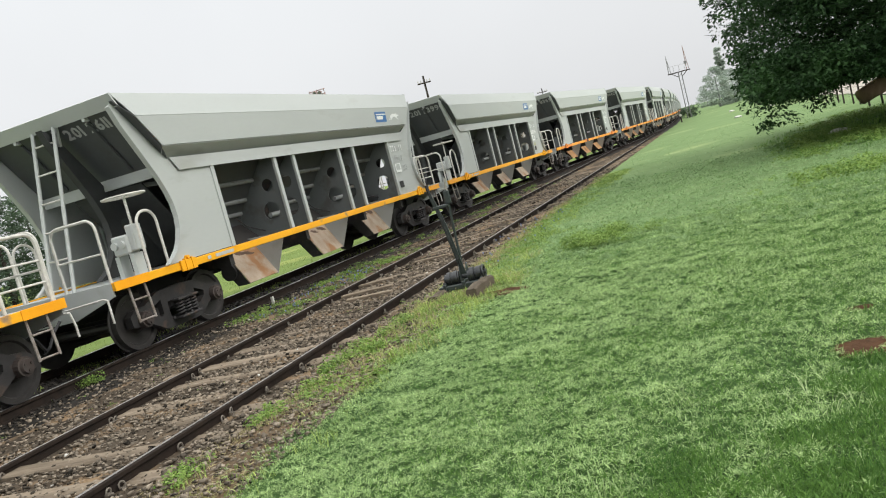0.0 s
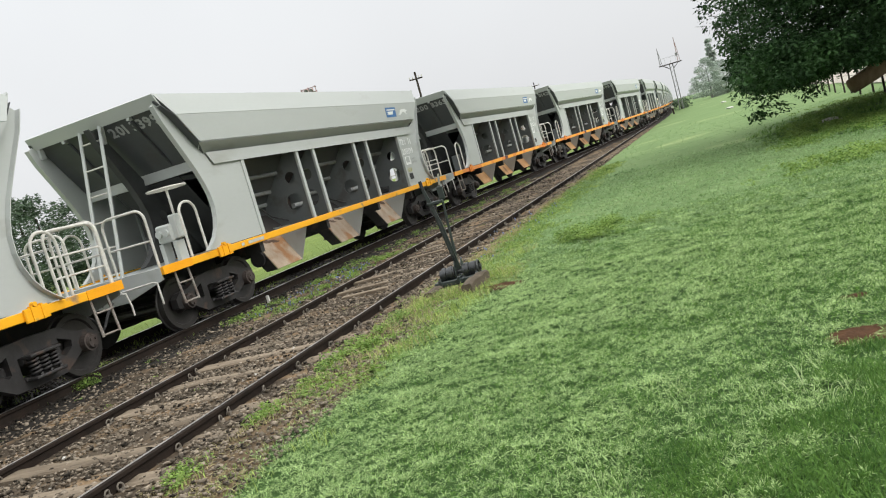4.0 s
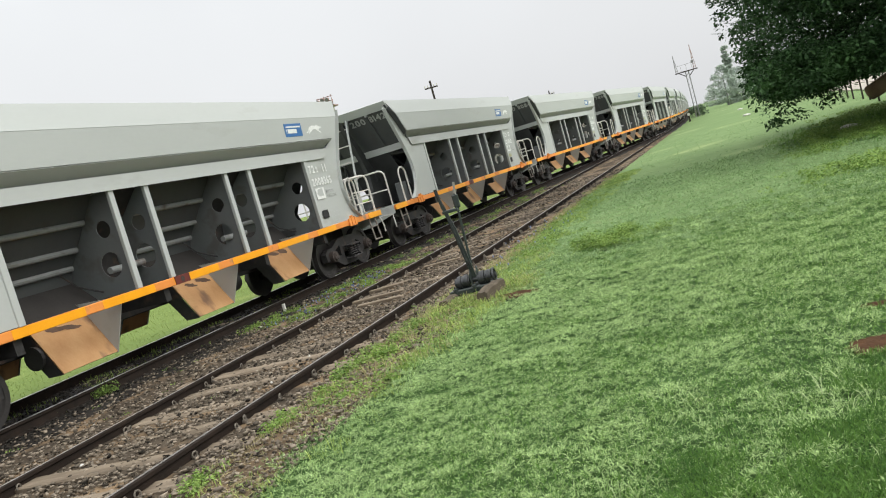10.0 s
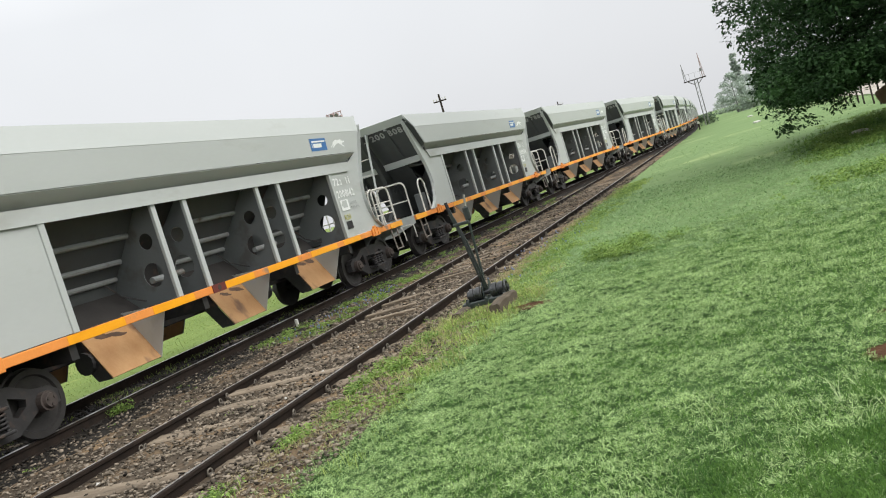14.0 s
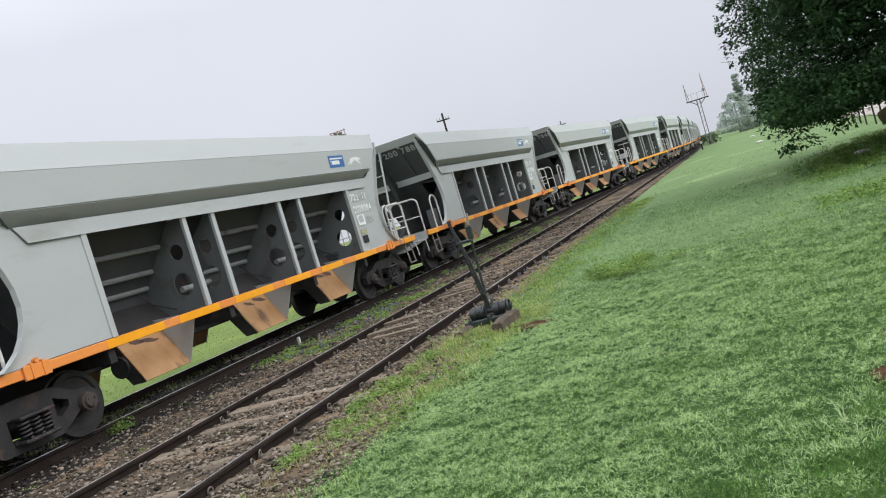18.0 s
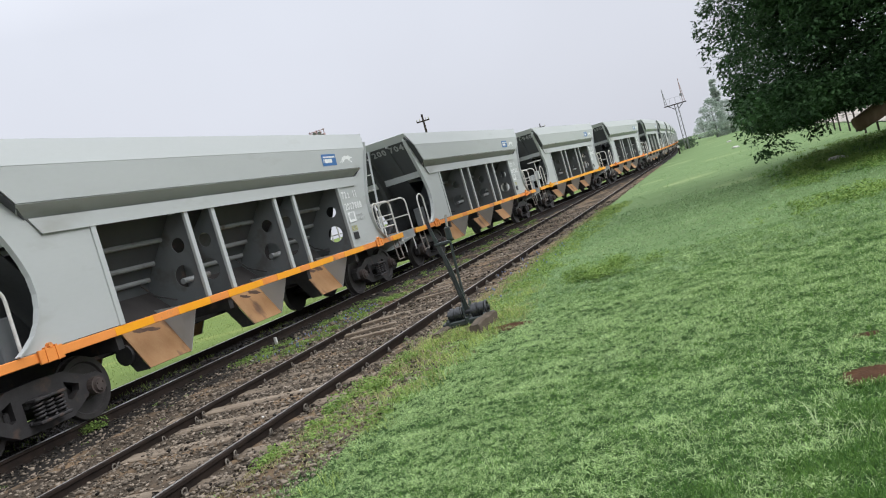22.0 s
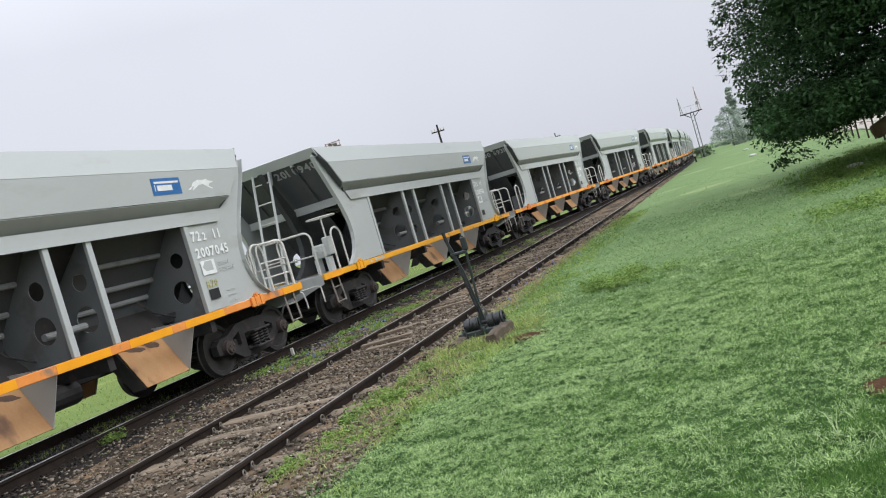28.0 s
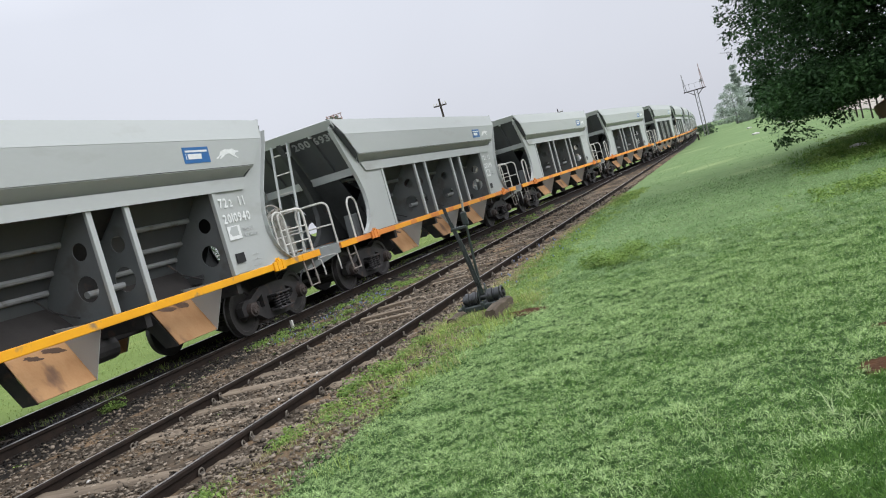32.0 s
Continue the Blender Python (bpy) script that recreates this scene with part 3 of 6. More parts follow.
def stones(count, y0, y1, size, oily=False, lane=None):
    """Broken stones between the outer edges of the bed, thrown evenly over its area."""
    y = rg.uniform(y0, y1, count)
    s = np.interp(y, _y, _s)
    left = np.interp(s, _s, _x) - 1.6
    right = np.maximum(-4.30 + 0.081 * y + 0.6, np.interp(s, _s, _x) + 1.5)
    x = left + (right - left) * rg.uniform(0, 1, count)
    if lane:
        x = -4.30 + 0.081 * y + rg.uniform(*lane, count)
    d = x[:, None] - np.stack([-4.30 + 0.081 * y, -6.046 + 0.081 * y], 1)
    # oily picks the stones darkened for oil and the train's shade
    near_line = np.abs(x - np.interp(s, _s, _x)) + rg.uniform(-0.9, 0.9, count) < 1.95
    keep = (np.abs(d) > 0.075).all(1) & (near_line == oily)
    x, y = x[keep], y[keep]
    n = len(x)
    base = CUB[None] * (1 + rg.uniform(-0.62, 0.45, (n, 8, 3)))
    sc = size * rg.uniform(0.45, 1.25, (n, 1, 1)) * np.stack([np.ones(n), rg.uniform(0.6, 1, n), rg.uniform(0.3, 0.6, n)], 1)[:, None]
    a = rg.uniform(0, math.tau, n)
    b = rg.uniform(-0.6, 0.6, n)
    v = base * sc
    v = np.stack([v[..., 0], v[..., 1] * np.cos(b)[:, None] - v[..., 2] * np.sin(b)[:, None], v[..., 1] * np.sin(b)[:, None] + v[..., 2] * np.cos(b)[:, None]], -1)
    v = np.stack([v[..., 0] * np.cos(a)[:, None] - v[..., 1] * np.sin(a)[:, None], v[..., 0] * np.sin(a)[:, None] + v[..., 1] * np.cos(a)[:, None], v[..., 2]], -1)
    v[..., 0] += x[:, None]
    v[..., 1] += y[:, None]
    lift = heights(x, y) + 0.012 if lane else -0.148 + (0.0 if oily else 0.033)
    v[..., 2] += (np.maximum(lift, -0.148) + rg.uniform(-0.012, 0.022, n))[:, None]
    f = CUBT[None] + (np.arange(n) * 8)[:, None, None]
    return v.reshape(-1, 3), f.reshape(-1, 3)


scatter("ballast_stones", [stones(27000, 3, 12, 0.020), stones(11000, 3, 14, 0.027), stones(9500, 12, 32, 0.034), stones(420, 3, 16, 0.040)], M_stone, "broken grey-brown ballast stones between the rails", "stones")
scatter("oily_ballast_stones", [stones(22000, 3, 13, 0.022, True), stones(9000, 12, 32, 0.034, True)], M_darkstone, "oily ballast stones by the main rails, train's shade in their colour", "stones")
scatter("pale_ballast_stones", [stones(150, 3, 16, 0.026)], M_rail_w, "scattered pale stones in the ballast", "stones")


# ---- the hopper wagon ----
# local axes: x to the lawn's side, y ahead along the track, z up from the rail tops
POSTS = (-3.83, -1.763, -1.028, 1.028, 1.763, 3.83)
WR = 0.43
AXLES = (-6.09, -4.35, 4.35, 6.09)
CURVE = [(-5.90, 3.57), (-5.79, 3.31), (-5.60, 2.99), (-5.43, 2.70), (-5.29, 2.45), (-5.19, 2.22), (-5.13, 2.02), (-5.115, 1.80), (-5.15, 1.62), (-5.23, 1.44), (-5.34, 1.30), (-5.48, 1.19), (-5.62, 1.11)]


def wheelset_mesh():
    """Two wheels with flanges on one axle, about the x axis."""
    bm = cyl(bmesh.new(), (-1.05, 0, 0), (1.05, 0, 0), 0.075, 10)
    for sx in (-1, 1):
        prof = [(0.80, 0.10), (0.80, 0.455), (0.825, 0.46), (0.835, 0.435), (0.93, 0.428), (0.93, 0.36), (0.90, 0.34), (0.885, 0.17), (0.95, 0.13), (0.95, 0.06)]
        rings = [[bm.verts.new((sx * x, r * math.cos(k * math.tau / 32), r * math.sin(k * math.tau / 32))) for k in range(32)] for x, r in prof]
        for A, B in zip(rings, rings[1:]):
            for k in range(32):
                bm.faces.new((A[k], A[(k + 1) % 32], B[(k + 1) % 32], B[k]))
    return bm


def spring_mesh(x, y):
    pts = [(x + 0.058 * math.cos(a), y + 0.058 * math.sin(a), 0.30 + 0.24 * a / (5 * math.tau)) for a in np.linspace(0, 5 * math.tau, 41)]
    return tubed(pts, 0.017, 5)


def bogie(parent, yc):
    """Three-piece bogie with cast frames, springs and two wheelsets."""
    bm = boxed(-1.0, 1.0, yc - 0.18, yc + 0.18, 0.42, 0.66, bev=0.04)
    cyl(bm, (0, yc, 0.6), (0, yc, 0.82), 0.25, 16)
    b = part("bogie", bm, M_dark, parent, "grimy dark steel freight bogie")
    for dy in (-0.42, 0.42):
        part("brake_beam", boxed(-0.97, 0.97, yc + dy - 0.05, yc + dy + 0.05, 0.24, 0.52, bev=0.02), M_dark, b)
    for sx in (-1, 1):
        half = [(1.10, 0.36), (1.11, 0.52), (1.00, 0.60), (0.77, 0.62), (0.45, 0.76), (0.0, 0.78)]
        low = [(0.90, 0.33), (0.77, 0.36), (0.62, 0.27), (0.42, 0.16), (0.0, 0.15)]
        out = half + [(-y, z) for y, z in half[-2::-1]] + [(-y, z) for y, z in low] + [(y, z) for y, z in low[-2::-1]]
        bm = bmesh.new()
        place = lambda a, c, sx=sx: Vector((sx * 1.06, yc + a, c))
        # three windows: spring nest and two triangular openings, given as rounded holes
        win = [(0.41, 0.63), (0.41, 0.40), (0.47, 0.37), (0.62, 0.46), (0.64, 0.54)]
        plate(out, [win, [(-a, c) for a, c in win], [(0.27, 0.56), (0.27, 0.30), (-0.27, 0.30), (-0.27, 0.56)]], 0.13, place, bm)
        fr = part("side_frame", bm, M_dark, b)
        part("spring_nest", boxed(sx * 1.0 - 0.1, sx * 1.0 + 0.1, yc - 0.26, yc + 0.26, 0.26, 0.31, bev=0.01), M_dark, b)
        for dy in (-0.16, 0.0, 0.16):
            part("coil_spring", spring_mesh(sx * 1.175, yc + dy), M_dark, b, smooth=True)
        part("spring_cap", boxed(sx * 1.175 - 0.09, sx * 1.175 + 0.09, yc - 0.25, yc + 0.25, 0.535, 0.575, bev=0.01), M_dark, b)
        part("spring_seat", boxed(sx * 1.175 - 0.09, sx * 1.175 + 0.09, yc - 0.25, yc + 0.25, 0.255, 0.295, bev=0.01), M_dark, b)
        for dy in (-0.87, 0.87):
            bm = cyl(bmesh.new(), (sx * 1.0, yc + dy, WR), (sx * 1.15, yc + dy, WR), 0.125, 18)
            cyl(bm, (sx * 1.15, yc + dy, WR), (sx * 1.19, yc + dy, WR), 0.10, 18, 0.085)
            for k in range(3):
                a = k * math.tau / 3 + 0.5
                cyl(bm, (sx * 1.185, yc + dy + 0.055 * math.cos(a), WR + 0.055 * math.sin(a)), (sx * 1.205, yc + dy + 0.055 * math.cos(a), WR + 0.055 * math.sin(a)), 0.018, 6)
            part("axle_box", bm, M_cap, b, "red-brown bearing cap with three bolts")
    return b


def wagon_end(w, e):
    """All that belongs to one end; e is -1 for the end that faces the viewer, 1 for the far end."""
    Y = lambda y: -e * y  # given for the near end, where y is negative
    # top beam and slope sheet
    bm = sheet([[(-1.40, Y(-5.81), 3.782), (1.40, Y(-5.81), 3.782)], [(-1.42, Y(-5.70), 3.58), (1.42, Y(-5.70), 3.58)]], 0.03)
    for n in (-0.05, 0.05):
        tube(bm, [(n * 3, Y(-5.70), 3.58), (n, Y(-5.62), 3.30)], 0.03, 4)
    for n in (-0.72, 0.72, 1.3, -1.3):
        box(bm, n - 0.03, n + 0.03, min(Y(-5.72), Y(-5.62)), max(Y(-5.72), Y(-5.62)), 3.40 if abs(n) > 1 else 3.52, 3.6)
    part("end_beam", bm, M_grey, w)
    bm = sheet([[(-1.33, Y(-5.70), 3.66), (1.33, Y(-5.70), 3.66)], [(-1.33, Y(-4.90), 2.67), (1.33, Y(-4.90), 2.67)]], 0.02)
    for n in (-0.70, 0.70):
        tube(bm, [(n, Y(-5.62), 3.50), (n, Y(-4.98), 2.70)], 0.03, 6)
    part("end_slope_sheet", bm, M_inner, w, "grey sloping end sheet with ribs, shade in its colour")
    part("end_hem", sheet([[(-1.32, Y(-4.915), 2.675), (1.32, Y(-4.915), 2.675)], [(-1.32, Y(-4.93), 2.50), (1.32, Y(-4.93), 2.50)]], 0.02), M_grey, w)
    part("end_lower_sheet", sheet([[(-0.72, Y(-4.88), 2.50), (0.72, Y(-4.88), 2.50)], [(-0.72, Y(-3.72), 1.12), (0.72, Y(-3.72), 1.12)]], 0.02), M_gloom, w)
    # cheeks with their flanged, curved edge
    for sx in (-1, 1):
        out = [(Y(a), b) for a, b in CURVE + [(-3.82, 1.11), (-3.82, 2.62), (-4.78, 2.62), (-5.06, 2.92), (-5.52, 3.38), (-5.80, 3.62)]]
        part("cheek_plate", plate(out, [], 0.012, lambda a, b, sx=sx: Vector((sx * 1.345, a, b))), M_grey, w)
        part("cheek_flange", sheet([[(sx * 1.335, Y(a), b), (sx * 1.425, Y(a), b)] for a, b in CURVE], 0.014), M_grey, w)
        # gusset in the darkened grey, its underside's shade put into the colour
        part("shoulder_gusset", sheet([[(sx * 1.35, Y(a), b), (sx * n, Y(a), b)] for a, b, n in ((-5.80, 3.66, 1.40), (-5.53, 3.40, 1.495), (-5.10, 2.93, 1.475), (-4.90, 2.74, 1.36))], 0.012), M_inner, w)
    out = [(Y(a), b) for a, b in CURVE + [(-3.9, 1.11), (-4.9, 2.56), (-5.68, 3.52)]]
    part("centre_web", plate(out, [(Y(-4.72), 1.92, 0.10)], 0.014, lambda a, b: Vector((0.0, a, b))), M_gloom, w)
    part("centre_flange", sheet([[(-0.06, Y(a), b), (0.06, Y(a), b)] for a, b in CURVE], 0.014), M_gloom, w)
    # platform and end sill
    lo, hi = sorted((Y(-6.75), Y(-3.9)))
    part("end_deck", boxed(-1.30, 1.30, lo, hi, 1.045, 1.075), M_grey, w)
    part("end_sill", plate([(-1.30, 1.09), (1.30, 1.09), (1.30, 0.90), (0.5, 0.68), (-0.5, 0.68), (-1.30, 0.90)], [], 0.03, lambda a, b: Vector((a, Y(-6.76), b))), M_grey, w)
    for sx in (-1, 1):
        lo, hi = sorted((Y(-6.765), Y(-6.05)))
        part("reflective_plate", boxed(sx * 1.362 - 0.006, sx * 1.362 + 0.006, lo, hi, 0.970, 1.103, bev=0.003), M_yellow, w, "yellow reflective strip on the sill's end")
        bm = boxed(min(sx * 1.36, sx * 1.40), max(sx * 1.36, sx * 1.40), *sorted((Y(-4.96), Y(-5.34))), 0.945, 1.12, bev=0.008)
        for yy in (-5.07, -5.23):
            box(bm, min(sx * 1.36, sx * 1.43), max(sx * 1.36, sx * 1.415), Y(yy) - 0.015, Y(yy) + 0.015, 0.945, 1.14)
        cyl(bm, (sx * 1.33, Y(-5.14), 1.15), (sx * 1.41, Y(-5.14), 1.15), 0.032, 10)
        part("sill_bracket", bm, M_orange, w)
        # stirrup step
        bm = bmesh.new()
        for yy in (-6.46, -6.13):
            tube(bm, [(sx * 1.30, Y(yy), 1.0), (sx * 1.34, Y(yy), 0.44)], 0.02, 6)
        for z in (0.46, 0.77):
            tube(bm, [(sx * 1.335, Y(-6.46), z), (sx * 1.335, Y(-6.13), z)], 0.014, 6)
        part("stirrup_step", bm, M_step, w, "worn two-rung step under the sill")
        # tall loop on the sill
        part("grab_loop", tubed(arch((sx * 1.28, Y(-5.90), 1.08), (sx * 1.28, Y(-5.47), 1.08), (0, 0, 0.92), 0.2, 7), 0.022, 8), M_rail_w, w)
        # end rail across the platform
        bm = tubed(arch((sx * 1.26, Y(-6.70), 1.07), (sx * 0.42, Y(-6.70), 1.07), (0, 0, 0.95), 0.16, 5), 0.022, 8)
        tube(bm, [(sx * 1.26, Y(-6.70), 1.52), (sx * 0.42, Y(-6.70), 1.52)], 0.016, 6)
        part("end_rail", bm, M_rail_w, w)
        # hooked uncoupling lever at the corner
        part("uncoupling_lever", tubed([(sx * 0.3, Y(-6.84), 0.86), (sx * 1.18, Y(-6.84), 0.90), (sx * 1.27, Y(-6.87), 0.88), (sx * 1.29, Y(-6.89), 0.70), (sx * 1.29, Y(-6.89), 0.55)], 0.016, 6), M_rail_w, w)
    bm = boxed(-0.14, 0.14, *sorted((Y(-6.85), Y(-7.14))), 0.72, 0.98, bev=0.02)
    box(bm, -0.11, 0.16, *sorted((Y(-7.10), Y(-7.30))), 0.70, 1.0, bev=0.04)
    part("coupler", bm, M_dark, w)
    part("brake_hose", tubed([(0.35, Y(-6.9), 0.75), (0.37, Y(-7.08), 0.62), (0.36, Y(-7.2), 0.45), (0.3, Y(-7.27), 0.38)], 0.022, 6), M_black, w)


def wagon_near_fittings(w):
    """Ladder at the near end, rail with bars and brake gear at the far end."""
    for n in (-0.32, 0.12):
        part("ladder_stile", tubed([(n, -6.28, 1.06), (n, -5.72, 3.60)], 0.03, 6), M_grey, w)
    for k in range(6):
        z = 1.155 + k * 0.4425
        y = -6.28 + 0.56 * (z - 1.06) / 2.54
        part("ladder_rung", tubed([(-0.32, y, z), (0.12, y, z)], 0.014, 6), M_rail_w, w)
    # railing along and across the far platform
    for a, b in (((1.27, 6.66, 1.07), (1.27, 5.70, 1.07)), ((-1.27, 6.66, 1.07), (-1.27, 5.70, 1.07))):
        bm = tubed(arch(a, b, (0, 0, 0.92), 0.16, 5), 0.022, 8)
        for z in (1.36, 1.64):
            tube(bm, [(a[0], a[1], z), (b[0], b[1], z)], 0.015, 6)
        part("side_rail", bm, M_rail_w, w)
    bm = bmesh.new()
    for n in (0.3, 0.05, -0.2):
        tube(bm, [(n, 6.70, 1.07), (n, 6.70, 1.8)], 0.015, 6)
    tube(bm, [(0.45, 6.70, 1.8), (-0.45, 6.70, 1.8)], 0.018, 6)
    part("gate_rail", bm, M_rail_w, w)
    bm = boxed(-0.95, -0.6, 4.9, 5.4, 1.08, 1.75, bev=0.03)
    cyl(bm, (0.55, 5.3, 1.08), (0.55, 5.3, 1.62), 0.13, 14)
    part("brake_valve", bm, M_grey, w)
    bm = cyl(bmesh.new(), (0.62, -3.2, 0.62), (0.62, -2.2, 0.62), 0.16, 14)
    part("air_tank", bm, M_dark, w)


def handwheel(bm, centre, axis, r):
    axis = Vector(axis)
    u = axis.orthogonal().normalized()
    v = axis.cross(u)
    c = Vector(centre)
    tube(bm, [c + (u * math.cos(a) + v * math.sin(a)) * r for a in np.linspace(0, math.tau, 21)[:-1]], 0.018, 6, closed=True)
    for k in range(5):
        a = k * math.tau / 5
        tube(bm, [c, c + (u * math.cos(a) + v * math.sin(a)) * r], 0.014, 5)
    cyl(bm, c - axis * 0.03, c + axis * 0.03, 0.05, 10)
    return bm


def wagon_bays(w):
    for sx in (-1, 1):
        lean = lambda z: 0.22 + 0.80 * (z - 1.6)
        for y in POSTS:
            px = 1.37 if abs(y) > 3 else 1.352
            part("post", boxed(min(sx * 1.295, sx * px), max(sx * 1.295, sx * px), y - 0.05, y + 0.05, 1.10, 2.56, bev=0.006), M_grey, w)
            out = [(1.31, 1.09), (1.31, 2.55), (lean(2.55) - 0.02, 2.55), (lean(1.62) - 0.02, 1.62), (0.16, 1.40), (0.50, 1.09)]
            holes = [(0.97, 1.525, 0.185), (1.02, 2.04, 0.125)]
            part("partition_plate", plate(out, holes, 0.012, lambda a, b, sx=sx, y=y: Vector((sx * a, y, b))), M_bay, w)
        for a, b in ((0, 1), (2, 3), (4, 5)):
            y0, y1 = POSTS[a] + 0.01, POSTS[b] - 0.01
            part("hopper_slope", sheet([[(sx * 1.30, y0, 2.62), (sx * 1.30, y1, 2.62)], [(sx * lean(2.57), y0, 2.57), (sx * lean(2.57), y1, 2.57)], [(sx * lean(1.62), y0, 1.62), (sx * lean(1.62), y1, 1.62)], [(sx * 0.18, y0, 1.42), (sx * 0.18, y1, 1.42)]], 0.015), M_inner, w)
            part("hopper_valley", sheet([[(sx * 0.17, y0, 1.43), (sx * 0.17, y1, 1.43)], [(sx * 0.62, y0, 1.0), (sx * 0.62, y1, 1.0)]], 0.012), M_valley, w, "near-black hopper valley sheet")
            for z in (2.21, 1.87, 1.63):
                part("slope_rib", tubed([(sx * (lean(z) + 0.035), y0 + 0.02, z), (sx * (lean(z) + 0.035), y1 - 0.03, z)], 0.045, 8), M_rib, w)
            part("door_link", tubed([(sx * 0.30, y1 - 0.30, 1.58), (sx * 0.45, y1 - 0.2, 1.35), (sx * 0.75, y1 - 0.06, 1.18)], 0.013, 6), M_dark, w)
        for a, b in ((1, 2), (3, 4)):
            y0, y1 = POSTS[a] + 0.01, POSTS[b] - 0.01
            # closed narrow bay: its darkness is put into the sheet's colour
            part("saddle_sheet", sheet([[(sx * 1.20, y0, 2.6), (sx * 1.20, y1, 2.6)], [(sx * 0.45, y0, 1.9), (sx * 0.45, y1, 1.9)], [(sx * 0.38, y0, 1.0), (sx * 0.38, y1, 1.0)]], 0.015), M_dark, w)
            part("cross_shaft", tubed([(sx * 0.9, y0, 1.45), (sx * 0.9, y1, 1.45)], 0.05, 10), M_rib, w)
        # outlet chutes below the sill
        for yc in (-2.66, 0.20, 2.92):
            y0, y1 = yc - 0.49, yc + 0.49
            fl = part("chute", sheet([[(sx * 0.60, y0, 1.0), (sx * 0.60, y1, 1.0)], [(sx * 0.98, y0, 0.34), (sx * 0.98, y1, 0.34)]], 0.014), M_tan, w, "rust-streaked ochre discharge chute")
            part("chute_wall", plate([(0.50, 1.12), (1.29, 1.08), (1.30, 0.97), (0.99, 0.33), (0.95, 0.33)], [], 0.012, lambda a, b, sx=sx, y=y1: Vector((sx * a, y, b))), M_grey, fl)
            if sx > 0:
                bm = bmesh.new()
                rs_ = random.Random(int(yc * 10))
                for i in range(2):
                    cy_, d_ = y0 + 0.30 + 0.36 * i + rs_.uniform(-.08, .08), rs_.uniform(0.10, 0.18)
                    ra_, rb_ = rs_.uniform(0.12, 0.20), rs_.uniform(0.035, 0.06)
                    pts = []
                    for k in range(24):
                        a = k * math.tau / 24
                        f = 1 + 0.45 * noise.noise(Vector((math.cos(a) * 1.9, math.sin(a) * 1.9, cy_ * 7)))
                        yy, dd = min(y1 - 0.02, max(y0 + 0.02, cy_ + ra_ * f * math.cos(a))), max(0.02, d_ + rb_ * f * math.sin(a) + 0.25 * ra_ * math.cos(a))
                        pts.append(bm.verts.new((0.60 + 0.499 * dd + 0.0155, yy, 1.0 - 0.867 * dd + 0.009)))
                    bm.faces.new(pts)
                part("oil_stain", bm, M_oilmark, fl, "dark oily blotches near the chute's top")
            # dark plate added under the floor, standing for the darkness below it
            part("chute_cheek", plate([(0.56, 1.02), (0.975, 0.33), (0.72, 0.33), (0.40, 0.80)], [], 0.012, lambda a, b, sx=sx, y=y0: Vector((sx * a, y, b))), M_dark, fl)
        # skin of the upper box
        for nm, rows, th in (("top_strip", [(1.38, 5.80, 3.77), (1.50, 5.53, 3.395)], 0.014), ("side_sheet", [(1.502, 5.53, 3.393), (1.482, 5.09, 2.925)], 0.014),
                             ("chamfer_sheet", [(1.478, 5.09, 2.92), (1.19, 4.90, 2.69)], 0.014), ("side_lip", [(1.362, 4.87, 2.738), (1.37, 4.72, 2.525)], 0.014)):
            part(nm, sheet([[(sx * n, -y, z), (sx * n, y, z)] for n, y, z in rows], th), M_grey, w)
        part("side_sill", boxed(min(sx * 1.30, sx * 1.357), max(sx * 1.30, sx * 1.357), -6.757, 6.757, 0.975, 1.098, bev=0.008), M_orange, w, "orange painted side sill with grime")
    part("roof", boxed(-1.375, 1.375, -5.79, 5.79, 3.755, 3.78), M_grey, w)
    part("centre_sill", boxed(-0.22, 0.22, -6.75, 6.75, 0.66, 1.02, bev=0.02), M_dark, w)
    for y in (-3.9, -1.2, 1.6, 3.9):
        part("cross_bearer", boxed(-1.28, 1.28, y - 0.06, y + 0.06, 0.78, 1.0), M_dark, w)
    part("brake_cylinder", cyl(bmesh.new(), (0.35, 1.2, 0.62), (0.35, 1.75, 0.62), 0.17, 14), M_dark, w)


def make_wagon():
    w = new("hopper_wagon")
    for e in (-1, 1):
        wagon_end(w, e)
    wagon_bays(w)
    wagon_near_fittings(w)
    for yc in (-5.22, 5.22):
        bogie(w, yc)
    me = None
    for y in AXLES:
        if me is None:
            o = part("wheelset", wheelset_mesh(), M_wheel, w, "dark steel flanged wheels on an axle", smooth=False)
            me = o.data
        else:
            o = new("wheelset", me)
            o.parent = w
            o["label"] = "dark steel flanged wheels on an axle"
        o.matrix_basis = pose(0, y, WR)
    return tagged(w, "grey steel hopper wagon with orange sill and ochre chutes", "railway wagon", "wagons of the freight train")


PITCH = 14.499
TIMES = ((0, 16.256), (2, 9.62), (6, -3.735), (9, -14.04), (11, -20.985), (13, -27.936), (19, -48.71), (22, -59.10), (24, -65.914), (28, -79.671), (30, -86.533), (32, -93.44))


def smooth_run(t):
    """Distance of the leading full wagon along the track."""
    return float(np.interp(t, [a for a, b in TIMES], [b for a, b in TIMES]))


def wagon_pose(k, t):
    c = smooth_run(t) + k * PITCH
    a, b = on_track(c - 5.22), on_track(c + 5.22)
    m = (a + b) / 2
    return pose(m.x, m.y, 0, 0, 0, math.degrees(math.atan2(-(b.x - a.x), b.y - a.y)))


FIRST, LAST = -1, 20
wagons = {}
wagons[0] = make_wagon()
wagons[0].matrix_basis = wagon_pose(0, 0)
for k in range(FIRST, LAST + 1):
    if k:
        wagons[k] = copy_thing(wagons[0], wagon_pose(k, 0))


